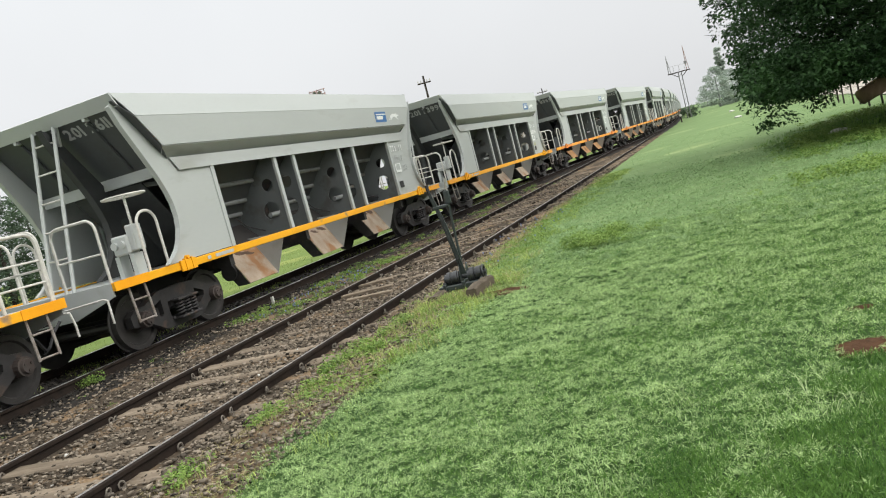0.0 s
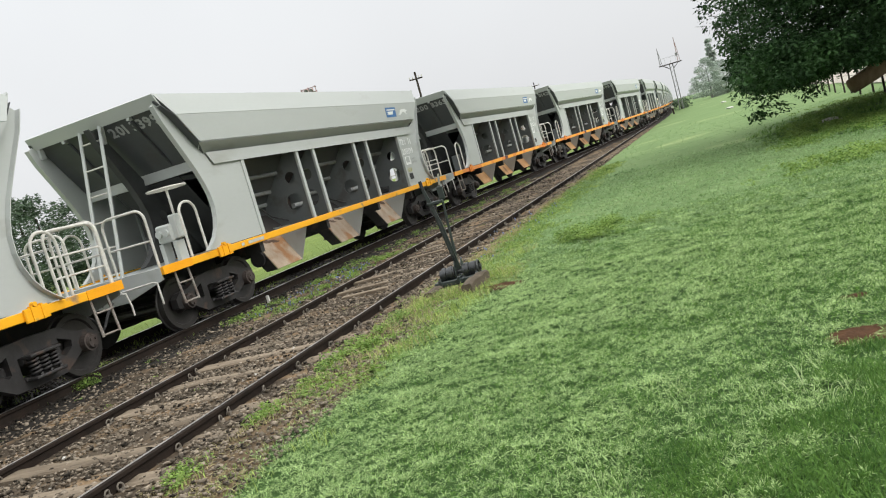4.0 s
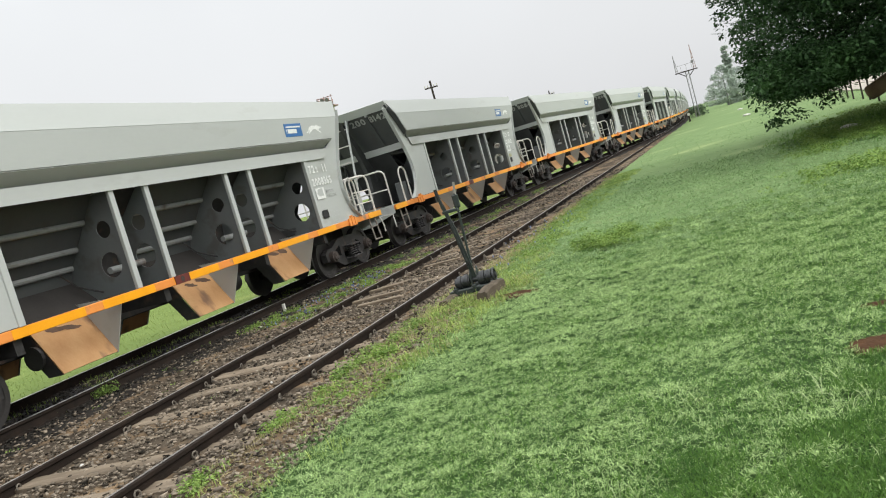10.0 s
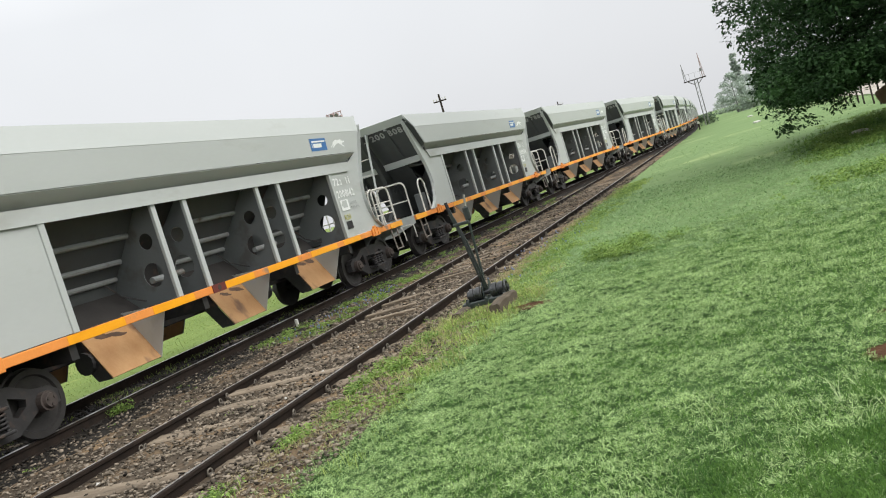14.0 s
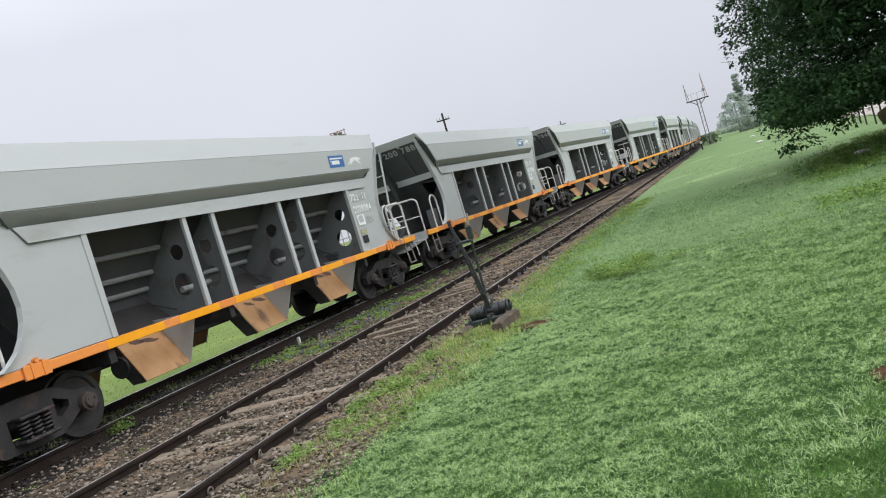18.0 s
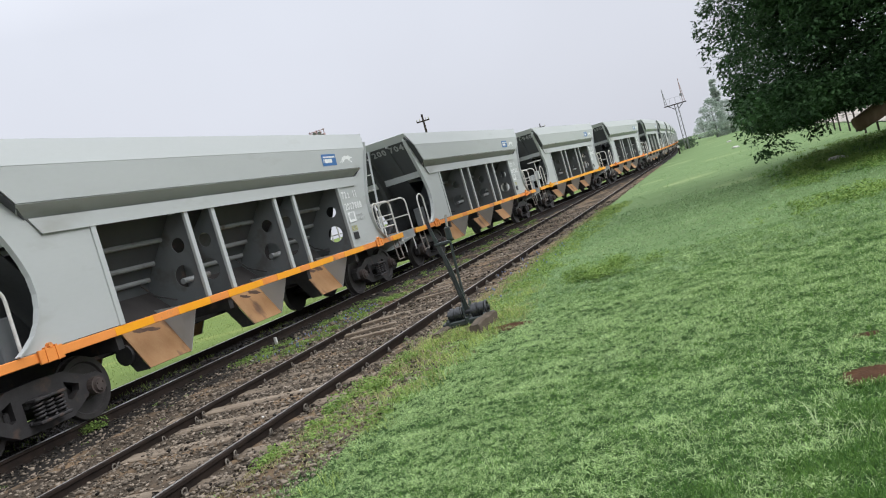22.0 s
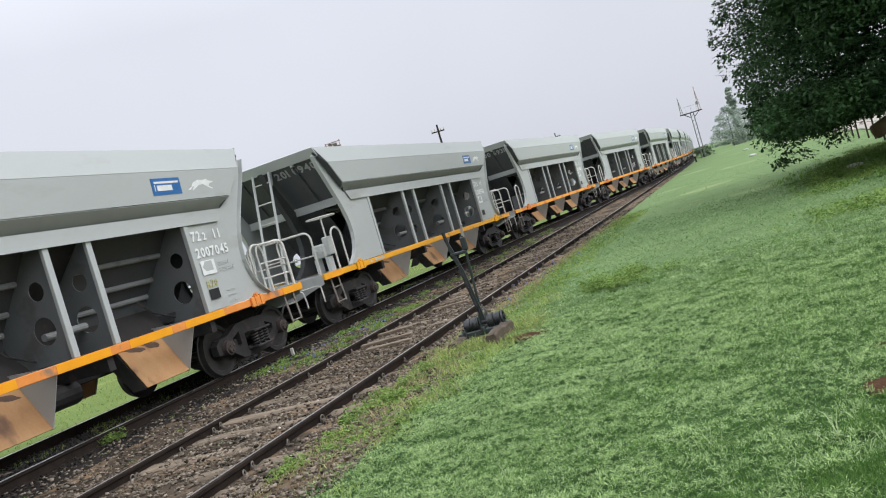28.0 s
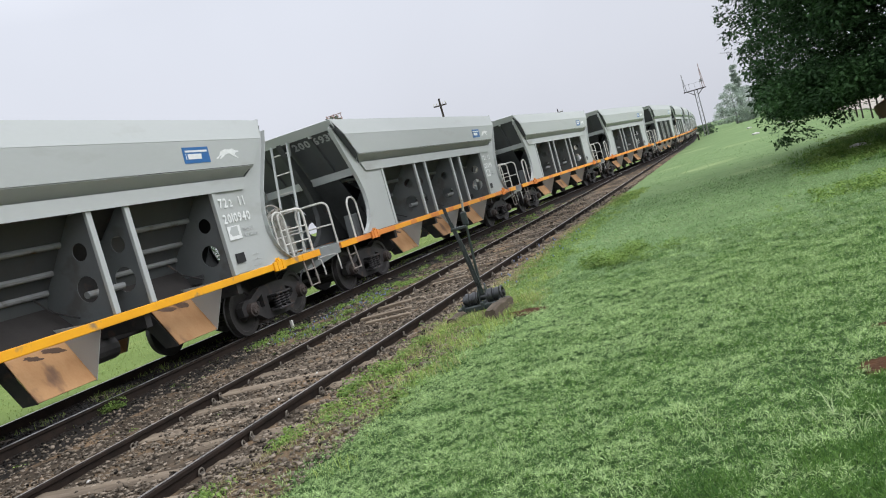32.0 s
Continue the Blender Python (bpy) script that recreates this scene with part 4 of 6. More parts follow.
def at_side(y, z, n=1.3605):
    """Lettering on the side: reads along y, upright."""
    return Matrix(((0, 0, 1, n), (1, 0, 0, y), (0, 1, 0, z), (0, 0, 0, 1)))


def at_slope(n, d):
    """Lettering on the sloping end sheet, d metres below its top edge."""
    a, b = Vector((0, -5.70, 3.66)), Vector((0, -4.90, 2.67))
    u = (a - b).normalized()
    f = Vector((1, 0, 0)).cross(u)
    p = a - u * d + f * 0.024
    return Matrix(((1, u.x, f.x, n), (0, u.y, f.y, p.y), (0, u.z, f.z, p.z), (0, 0, 0, 1)))


def flat_shape(name, pts, material, parent, m, th=0.003, label=""):
    bm = plate(pts, [], th, lambda a, b: Vector((a, b, 0)))
    o = part(name, bm, material, parent, label)
    o.matrix_basis = m
    return o


def rect(a, b, c, d):
    return [(a, b), (c, b), (c, d), (a, d)]


# the running hound of the emblem, as a plain outline in metres
HOUND = [(0.0, 0.02), (0.10, 0.06), (0.16, 0.13), (0.30, 0.17), (0.42, 0.16), (0.52, 0.175), (0.60, 0.14), (0.70, 0.13), (0.69, 0.11), (0.60, 0.10), (0.56, 0.06), (0.66, 0.01),
         (0.64, 0.0), (0.50, 0.05), (0.42, 0.09), (0.30, 0.08), (0.24, 0.05), (0.12, 0.0), (0.11, 0.02), (0.18, 0.07), (0.13, 0.06), (0.06, 0.015)]
NUMBERS = {-1: ("201 2620", "2012620"), 0: ("201 2611", "2012611"), 1: ("201 3399", "2013399"), 2: ("200 8365", "2008365"), 3: ("200 8142", "2008142"), 4: ("200 8084", "2008084"),
           5: ("200 7888", "2007888"), 6: ("200 7045", "2007045"), 7: ("201 0940", "2010940"), 8: ("200 6931", "2006931")}
TILT = Matrix.Rotation(math.atan2(0.02, 0.448), 4, "Y")


REPAINTED = {}
STRIP_ME = {}


def dress(k, w):
    """Emblem, lettering and brake wheel, which differ from wagon to wagon."""
    def on_sheet(y, z):
        return Matrix.Translation((1.482 + (z - 2.96) * 0.0446 + 0.019, y, z)) @ TILT @ Matrix(((0, 0, 1, 0), (1, 0, 0, 0), (0, 1, 0, 0), (0, 0, 0, 1)))
    pl = flat_shape("emblem_plate", rect(0, 0, 0.68, 0.26), M_blue, w, on_sheet(3.15, 3.03), label="blue emblem plate with white bars")
    for a in ((0.06, 0.178, 0.63, 0.210), (0.11, 0.065, 0.46, 0.150), (0.06, 0.06, 0.075, 0.16)):
        flat_shape("bar", rect(*a), M_white, pl, pose(0, 0, 0.004))
    flat_shape("emblem_hound", HOUND, M_white, w, on_sheet(4.00, 3.06), label="white running hound emblem")
    end_no, side_no = NUMBERS.get(k, (None, None))
    if end_no and end_no.startswith("201"):
        for o in w.children:
            if k < 2 and o.name.split(".")[0] == "chute":
                if o.data.name not in REPAINTED:
                    REPAINTED[o.data.name] = o.data.copy()
                    REPAINTED[o.data.name].materials[0] = M_chute_grey
                o.data = REPAINTED[o.data.name]
        for y, n in ((-4.62, 0.09), (-4.40, 0.52)):
            flat_shape("sill_mark", rect(0, 0, n, 0.055), M_faint, w, at_side(y, 1.010, 1.3595), label="small worn white stencil bars")
    else:
        # older paint: faded orange with bright yellow strips stuck along it
        for o in w.children:
            if o.name.split(".")[0] in ("side_sill", "sill_bracket"):
                if o.data.name not in REPAINTED:
                    REPAINTED[o.data.name] = o.data.copy()
                    REPAINTED[o.data.name].materials[0] = M_salmon
                o.data = REPAINTED[o.data.name]
        rs = random.Random(k + 50)
        y = -4.0
        while y < 4.6:
            ln = rs.uniform(0.75, 1.15)
            if STRIP_ME.get("me") is None:
                STRIP_ME["me"] = part("reflective_strip", boxed(1.3575, 1.3605, 0, 1.0, 0.979, 1.094), M_yellow, w).data
                o = [c for c in w.children if c.data == STRIP_ME["me"]][0]
            else:
                o = new("reflective_strip", STRIP_ME["me"])
                o.parent = w
            o.matrix_basis = Matrix.Translation((0, y, 0)) @ Matrix.Diagonal((1, ln, 1, 1))
            y += ln + rs.uniform(0.3, 0.6)
    if end_no:
        lettering("end_number", end_no, 0.27, M_ghost, w, at_slope(0.14, 0.36), "worn stencilled wagon number")
        lettering("class_number", "72", 0.22, M_white, w, at_side(3.90, 2.26))
        lettering("class_number", "2", 0.17, M_white, w, at_side(4.20, 2.26))
        lettering("class_number", "1 1", 0.22, M_white, w, at_side(4.50, 2.26))
        lettering("side_number", side_no, 0.22, M_white if k > 0 else M_faint, w, at_side(3.90, 1.985), "white stencilled wagon number")
        lettering("load_mark", "75000 K", 0.09, M_faint, w, at_side(4.38, 1.80))
        lettering("load_mark", "T 23800 K", 0.09, M_faint, w, at_side(4.38, 1.70))
        if k in (1, 3, 4, 5, 6):
            lettering("shop_mark", "R20", 0.16, M_yel2, w, at_side(3.95, 1.49))
        box_m = flat_shape("arrow_panel", rect(0, 0, 0.37, 0.235), M_white, w, at_side(3.93, 1.69))
        flat_shape("arrow", [(0.04, 0.13), (0.12, 0.22), (0.30, 0.22), (0.30, 0.06), (0.10, 0.06)], M_grey, box_m, pose(0, 0, 0.004))
    else:
        for a in ((0, 0, 0.9, 0.14), (0, 0.2, 0.7, 0.36)):
            flat_shape("bar", rect(*a), M_faint, w, at_side(3.92, 1.98))
    bs = flat_shape("black_square", rect(0, 0, 0.26, 0.17), M_black, w, at_side(3.95, 1.28))
    for z in (1.36, 1.27, 1.17):
        for y in (4.42, 4.56):
            flat_shape("inspection_box", rect(0, 0, 0.11, 0.016), M_faint, w, at_side(y, z))
    if k in (2, 3):
        tm = flat_shape("tail_marker", rect(0, 0, 0.34, 0.13), M_marker, w, at_side(-1.05, 0.972, 1.362), th=0.012, label="dark red marker plate on the sill")
        flat_shape("lens", [(0.17 + 0.045 * math.cos(a), 0.065 + 0.045 * math.sin(a)) for a in np.linspace(0, math.tau, 13)[:-1]], M_cap, tm, pose(0, 0, 0.014))
    if end_no and end_no.startswith("201"):
        bm = boxed(0.74, 1.06, -5.95, -5.70, 1.42, 1.72, bev=0.03)
        for n in (0.82, 0.96):
            cyl(bm, (n, -5.95, 1.58), (n, -5.99, 1.58), 0.06, 12)
        box(bm, 0.72, 0.80, -5.92, -5.72, 1.08, 1.42)
        box(bm, 1.00, 1.08, -5.92, -5.72, 1.08, 1.42)
        box(bm, 1.02, 1.16, -5.9, -5.68, 1.45, 1.85, bev=0.02)
        g = part("brake_stand", bm, M_grey, w, "grey brake gearbox on a stand")
        bm = tubed([(1.09, -5.79, 1.8), (1.09, -5.79, 2.28)], 0.02, 6)
        part("handwheel", handwheel(bm, (1.09, -5.79, 2.28), (0, 0, 1), 0.31), M_rail_w, g)
    else:
        bm = boxed(-0.55, -0.20, -6.25, -6.0, 1.08, 1.75, bev=0.04)
        cyl(bm, (-0.36, -6.4, 2.05), (-0.36, -6.1, 2.05), 0.09, 14)
        box(bm, -0.46, -0.26, -6.28, -6.08, 1.7, 2.2, bev=0.03)
        g = part("brake_stand", bm, M_cream, w, "dusty cream brake gear stand")
        bm = handwheel(bmesh.new(), (-0.36, -6.42, 2.05), (0, 1, 0), 0.25)
        cyl(bm, (-0.36, -6.43, 2.05), (-0.36, -6.40, 2.05), 0.11, 16)
        part("handwheel", bm, M_cream, g)
        bm = boxed(0.95, 1.18, -5.62, -5.36, 1.08, 1.62, bev=0.02)
        part("relay_box", bm, M_inner, w)


for k, w in wagons.items():
    dress(k, w)


# ---- lawn grass and weeds ----
TABLES = {k: np.random.default_rng(k).uniform(0, 1, (256, 256)) for k in (1, 2, 3, 9)}


def value_noise(x, y, cell, seed):
    g = TABLES[seed]
    u, v = x / cell + 100, y / cell + 100
    i, j = np.floor(u).astype(int), np.floor(v).astype(int)
    a, b = u - i, v - j
    a, b = a * a * (3 - 2 * a), b * b * (3 - 2 * b)
    q = lambda m, n: g[m % 256, n % 256]
    return (q(i, j) * (1 - a) + q(i + 1, j) * a) * (1 - b) + (q(i, j + 1) * (1 - a) + q(i + 1, j + 1) * a) * b


def blades(x, y, z, length, width, lean, fine=False):
    """Bent blades of grass: four points and two triangles each, or five and three where they are long."""
    n = len(x)
    a = rg.uniform(0, math.tau, n)
    d = np.stack([np.cos(a), np.sin(a)], 1)
    s = np.stack([-np.sin(a), np.cos(a)], 1) * width[:, None] / 2
    p = np.stack([x, y], 1)
    m = p + d * (length * lean * 0.35)[:, None]
    t = p + d * (length * lean)[:, None]
    zm, zt = z + length * 0.62 * np.sqrt(np.clip(1.2 - lean ** 2, 0.1, 1)), z + length * np.sqrt(np.clip(1.05 - lean ** 2, 0.05, 1))
    if fine:
        v = np.zeros((n, 4, 3))
        v[:, 0, :2], v[:, 1, :2], v[:, 2, :2], v[:, 3, :2] = p - s, m + s, m - s, t
        v[:, 0, 2], v[:, 1, 2], v[:, 2, 2], v[:, 3, 2] = z - 0.01, zm, zm, zt
        f = np.array([(0, 1, 2), (2, 1, 3)])[None] + (np.arange(n) * 4)[:, None, None]
        return v.reshape(-1, 3), f.reshape(-1, 3)
    v = np.zeros((n, 5, 3))
    v[:, 0, :2], v[:, 1, :2], v[:, 2, :2], v[:, 3, :2], v[:, 4, :2] = p - s, p + s, m + s * 0.8, m - s * 0.8, t
    v[:, 0, 2] = v[:, 1, 2] = z - 0.01
    v[:, 2, 2] = v[:, 3, 2] = zm
    v[:, 4, 2] = zt
    f = np.array([(0, 1, 2), (0, 2, 3), (3, 2, 4)])[None] + (np.arange(n) * 5)[:, None, None]
    return v.reshape(-1, 3), f.reshape(-1, 3)


def leaf_cloud(centres, radii, count, size, rnd, droop=0.5, flat=0.75, wide=0.24):
    """Leaves in clumps: each leaf a bent pair of triangles, its face mostly to the sky."""
    vs = np.zeros((count, 4, 3))
    wt = radii ** 1.6 / (radii ** 1.6).sum()
    ci = rnd.choice(len(centres), count, p=wt)
    d = rnd.normal(0, 1, (count, 3))
    d /= np.linalg.norm(d, axis=1)[:, None]
    r = rnd.uniform(0.25, 1.0, count) ** 0.5
    off = d * r[:, None] * radii[ci][:, None]
    off[:, 2] *= flat
    c = centres[ci] + off
    a = np.arctan2(d[:, 1], d[:, 0]) + rnd.normal(0, 0.9, count)
    el = rnd.uniform(-1.2, 0.5, count) * droop
    u = np.stack([np.cos(a) * np.cos(el), np.sin(a) * np.cos(el), np.sin(el)], 1)
    w = np.cross(u, np.array([0, 0, 1.0]) + rnd.normal(0, 0.55, (count, 3)))
    w /= np.linalg.norm(w, axis=1)[:, None]
    L = size * rnd.uniform(0.6, 1.3, count)[:, None]
    vs[:, 0], vs[:, 1], vs[:, 2] = c, c + u * L * 0.5 + w * L * wide, c + u * L
    vs[:, 3] = c + u * L * 0.5 - w * L * wide
    nrm = np.cross(u, w)
    vs[:, 1] += nrm * L * 0.06
    vs[:, 3] += nrm * L * 0.06
    f = np.array([(0, 1, 2), (0, 2, 3)])[None] + (np.arange(count) * 4)[:, None, None]
    return vs.reshape(-1, 3), f.reshape(-1, 3)


gx, gy = np.arange(-32, 34, 0.3), np.arange(-4, 72, 0.3)
tab = np.array([[ground_z(a, b) for a in gx] for b in gy])


def heights(x, y):
    i = np.clip((x + 32) / 0.3, 0, len(gx) - 1.01)
    j = np.clip((y + 4) / 0.3, 0, len(gy) - 1.01)
    i0, j0 = i.astype(int), j.astype(int)
    a, b = i - i0, j - j0
    return (tab[j0, i0] * (1 - a) + tab[j0, i0 + 1] * a) * (1 - b) + (tab[j0 + 1, i0] * (1 - a) + tab[j0 + 1, i0 + 1] * a) * b


BARE = ((0.88, 4.62, 0.15, 0.14), (-1.98, 8.95, 0.34, 0.17), (1.07, 5.50, 0.08, 0.05), (-2.55, 8.75, 0.42, 0.16))


SHADY = ((-0.14, 3.42, 0.15), (0.30, 3.12, 0.22), (0.36, 3.52, 0.15), (0.70, 4.05, 0.15), (0.85, 4.38, 0.10), (-0.13, 3.15, 0.16), (0.75, 3.5, 0.26), (0.95, 3.85, 0.2), (0.55, 2.95, 0.3), (1.05, 3.4, 0.25))


def matted(x, y, z, length, slim, a=None, el=None):
    """Short blades lying every way through the mat: bent slivers of two triangles."""
    n = len(x)
    if a is None:
        a, el = rg.uniform(0, math.tau, n), rg.normal(0.32, 0.42, n)
    u = np.stack([np.cos(a) * np.cos(el), np.sin(a) * np.cos(el), np.sin(el)], 1)
    w = np.cross(u, np.array([0, 0, 1.0]) + rg.normal(0, 0.5, (n, 3)))
    w *= (length * slim * 0.5 / np.linalg.norm(w, axis=1))[:, None]
    p = np.stack([x, y, z], 1)
    L = length[:, None]
    m = p + u * L * 0.5 + np.array([0, 0, 0.10]) * L
    v = np.stack([p, m + w, m - w, p + u * L], 1)
    f = np.array([(0, 1, 2), (2, 1, 3)])[None] + (np.arange(n) * 4)[:, None, None]
    return v.reshape(-1, 3), f.reshape(-1, 3)


def lawn(count, d0, d1, size, slim, mound, az0=-0.75, az1=0.55, per=9):
    """Small tufts of short blades that spread from one root each; the turf swells into low mounds."""
    m = count // per
    d = d0 + (d1 - d0) * rg.uniform(0, 1, m) ** 0.78
    az = rg.uniform(az0, az1, m)
    x, y = d * np.sin(az), d * np.cos(az)
    edge = x - (-4.30 + 0.081 * y) - np.where(y < 8, 0.60, 0.45) - 0.95 * value_noise(x, y, 0.35, 1) * rg.uniform(0.15, 1, m)
    clump = value_noise(x, y, mound, 3) * 0.6 + value_noise(x, y, mound * 0.4, 2) * 0.4
    keep = (edge > 0) & (rg.uniform(0, 1, m) < 0.35 + edge * 1.2) & (rg.uniform(0, 1, m) < (0.80 + 0.5 * clump) * (1 - 0.5 * np.clip((x + 0.4) / 1.2, 0, 1) * np.clip((7 - y) / 2.5, 0, 1)))
    for bx, by, rr in SHADY:
        keep &= np.hypot(x - bx, (y - by) * 1.3) > rr * rg.uniform(0, 0.95, m)
    for bx, by, ra, rb in BARE:
        keep &= ((x - bx) / ra) ** 2 + ((y - by) / rb) ** 2 > rg.uniform(0.6, 1.1, m)
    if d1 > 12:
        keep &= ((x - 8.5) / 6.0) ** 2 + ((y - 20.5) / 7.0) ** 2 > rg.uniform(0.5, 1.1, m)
    x, y, clump, d = x[keep], y[keep], clump[keep], d[keep]
    n = len(x)
    top = np.clip((clump - 0.2) * 1.5, 0, 1.2) * min(mound * 0.26, 0.07)
    z = heights(x, y) + top * rg.uniform(0.45, 1, n) ** 0.5 - 0.01
    ln = size * np.clip(d / 6, 1.0, 1.2) * (0.65 + 0.6 * clump) if d0 > 2 else np.full(n, size)
    x, y, z, ln = (np.repeat(q, per) for q in (x, y, z, ln))
    n *= per
    a = rg.uniform(0, math.tau, n)
    off = ln * 0.28 * rg.uniform(0, 1, n)
    return matted(x + off * np.cos(a), y + off * np.sin(a), z, ln * rg.uniform(0.55, 1.45, n), slim, a, np.clip(rg.normal(0.42, 0.38, n), -0.15, 1.4))


scatter("lawn_grass", [lawn(680000, 2.6, 12, 0.027, 0.14, 0.16, -0.62, 0.30), lawn(66000, 0.1, 12, 0.08, 0.25, 0.22, 0.30, math.tau - 0.62), lawn(8000, 0.1, 2.7, 0.07, 0.22, 0.22)], M_grass, "short clumpy dew-wet lawn grass", "grass")
scatter("far_lawn_grass", [lawn(240000, 9.5, 22, 0.042, 0.24, 0.24), lawn(60000, 19, 46, 0.036, 0.25, 0.35)], M_grass_far, "lawn grass farther off, haze put into its colour", "grass")


def tuft_field(count, cx, cy, rx, ry, size, wide, lift=0.0):
    a, r = rg.uniform(0, math.tau, count), np.sqrt(rg.uniform(0, 1, count))
    x, y = cx + rx * r * np.cos(a), cy + ry * r * np.sin(a)
    return blades(x, y, heights(x, y) + lift, size * rg.uniform(0.5, 1.3, count) * (1.1 - 0.5 * r), wide * rg.uniform(0.7, 1.3, count), rg.uniform(0.45, 1.0, count))


def clumps(spots):
    return [tuft_field(*s) for s in spots]


def leafy_spots(spots, per, size, flat=0.55):
    """Low broad-leaved weeds: (x, y, spread, height) each."""
    cs, rs = [], []
    for x, y, sp_, h in spots:
        for i in range(7):
            qx, qy = x + rg.normal(0, sp_ * 0.5), y + rg.normal(0, sp_ * 0.5)
            gz = heights(np.array([qx]), np.array([qy]))[0]
            cs.append((qx, qy, max(gz, -0.155 if qx < -3.75 + 0.081 * qy else -9) + h * rg.uniform(0.2, 0.8)))
            rs.append(rg.uniform(0.35, 0.7) * max(h, sp_ * 0.5))
    return leaf_cloud(np.array(cs), np.array(rs), per * len(spots), size, rg, 0.6, flat, 0.3)


# taller tufts in the lawn, among them long pale blades near the bare patch
pale = [(26, 0.50, 4.0, 0.20, 0.16, 0.17, 0.006), (20, 0.56, 3.74, 0.20, 0.12, 0.15, 0.005), (22, -0.10, 4.22, 0.12, 0.10, 0.13, 0.005), (16, -0.52, 3.32, 0.14, 0.10, 0.12, 0.005), (10, 0.10, 3.5, 0.2, 0.12, 0.12, 0.004)]
lush_mat = []
for bx, by, rr in SHADY:
    n_ = int(46000 * rr * rr)
    a_, r_ = rg.uniform(0, math.tau, n_), np.sqrt(rg.uniform(0, 1, n_)) * rr * 1.2
    xs_, ys_ = bx + r_ * np.cos(a_), by + r_ * np.sin(a_) * 0.8
    lush_mat.append(matted(xs_, ys_, heights(xs_, ys_) + 0.02 * rg.uniform(0, 1, n_), 0.036 * rg.uniform(0.5, 1.5, n_), 0.10, rg.uniform(0, math.tau, n_), np.clip(rg.normal(0.8, 0.35, n_), 0, 1.4)))
# darker blades low in the turf, thicker towards the side away from the track
n_ = 150000
yy = 2.6 + 9.5 * rg.uniform(0, 1, n_) ** 1.15
xs_ = -4.30 + 0.081 * yy + 0.6 + (0.36 * yy + 4.30 - 0.081 * yy - 0.6) * rg.uniform(0, 1, n_) ** 0.85
ok = value_noise(xs_, yy, 0.7, 3) + 0.30 * (xs_ + 0.3) > rg.uniform(0, 0.85, n_)
for bx, by, ra, rb in BARE:
    ok &= ((xs_ - bx) / ra) ** 2 + ((yy - by) / rb) ** 2 > 1.05
xs_, yy = xs_[ok], yy[ok]
n_ = len(yy)
lush_mat.append(matted(xs_, yy, heights(xs_, yy) + 0.014 * rg.uniform(0, 1, n_), 0.032 * rg.uniform(0.5, 1.5, n_), 0.13, rg.uniform(0, math.tau, n_), np.clip(rg.normal(0.7, 0.35, n_), 0, 1.4)))
for i in range(70):
    yy = 3.2 + 10 * rg.uniform(0, 1)
    xs_, ys_ = rg.uniform(-4.30 + 0.081 * yy + 0.9, 0.45 * yy) + rg.normal(0, 0.06, 90), yy + rg.normal(0, 0.05, 90)
    lush_mat.append(matted(xs_, ys_, heights(xs_, ys_) + 0.02 + 0.03 * rg.uniform(0, 1, 90), 0.036 * rg.uniform(0.5, 1.5, 90), 0.12))
for i in range(150):
    yy = 3.2 + 12 * rg.uniform(0, 1) ** 1.3
    pale.append((3, rg.uniform(-4.30 + 0.081 * yy + 0.8, 0.45 * yy), yy, 0.05, 0.05, rg.uniform(0.08, 0.16), 0.004))
scatter("pale_grass_tufts", clumps(pale), M_pale, "long pale arching blades in the lawn", "grass")
scatter("lush_grass_tufts", lush_mat, M_lush, "darker lush tufts in the lawn", "grass")

# rank grass under the big tree, its green darkened for the crown's shade
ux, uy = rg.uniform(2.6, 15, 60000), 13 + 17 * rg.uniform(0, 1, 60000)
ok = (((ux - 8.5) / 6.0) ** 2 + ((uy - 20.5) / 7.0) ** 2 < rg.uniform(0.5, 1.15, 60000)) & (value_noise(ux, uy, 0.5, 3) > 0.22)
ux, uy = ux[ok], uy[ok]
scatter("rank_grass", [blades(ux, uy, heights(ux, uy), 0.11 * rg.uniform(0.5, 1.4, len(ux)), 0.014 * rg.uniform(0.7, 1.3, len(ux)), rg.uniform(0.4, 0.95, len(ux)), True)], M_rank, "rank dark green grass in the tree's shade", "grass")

edge_weeds, dry, low = [], [], []
for i in range(620):
    yy = 3.5 + 24 * rg.uniform(0, 1) ** 1.4
    ex = rg.uniform(0.35, 1.45) if yy > 8 else rg.uniform(0.85, 1.5)
    if (i % 3 == 0 and (yy > 8 or i % 2)) or yy > 12:
        edge_weeds.append((40, -4.30 + 0.081 * yy + ex, yy, 0.16, 0.2, rg.uniform(0.04, 0.10), 0.006))
    if yy > 4.5 and (yy > 9 or value_noise(yy, yy * 0, 0.35, 2) > 0.5):
        low.append((-4.30 + 0.081 * yy + rg.uniform(0.55 if yy < 8 else 0.35, 1.3), yy, rg.uniform(0.06, 0.16), rg.uniform(0.03, 0.09)))
    if i % 4:
        continue
    far = min(1.0, max(0.25, (yy - 4) / 5))
    dry.append((50, -4.30 + 0.081 * yy + rg.uniform(0.15, 0.75), yy, 0.2, 0.25, rg.uniform(0.05, 0.11) * far, 0.005, 0.05))
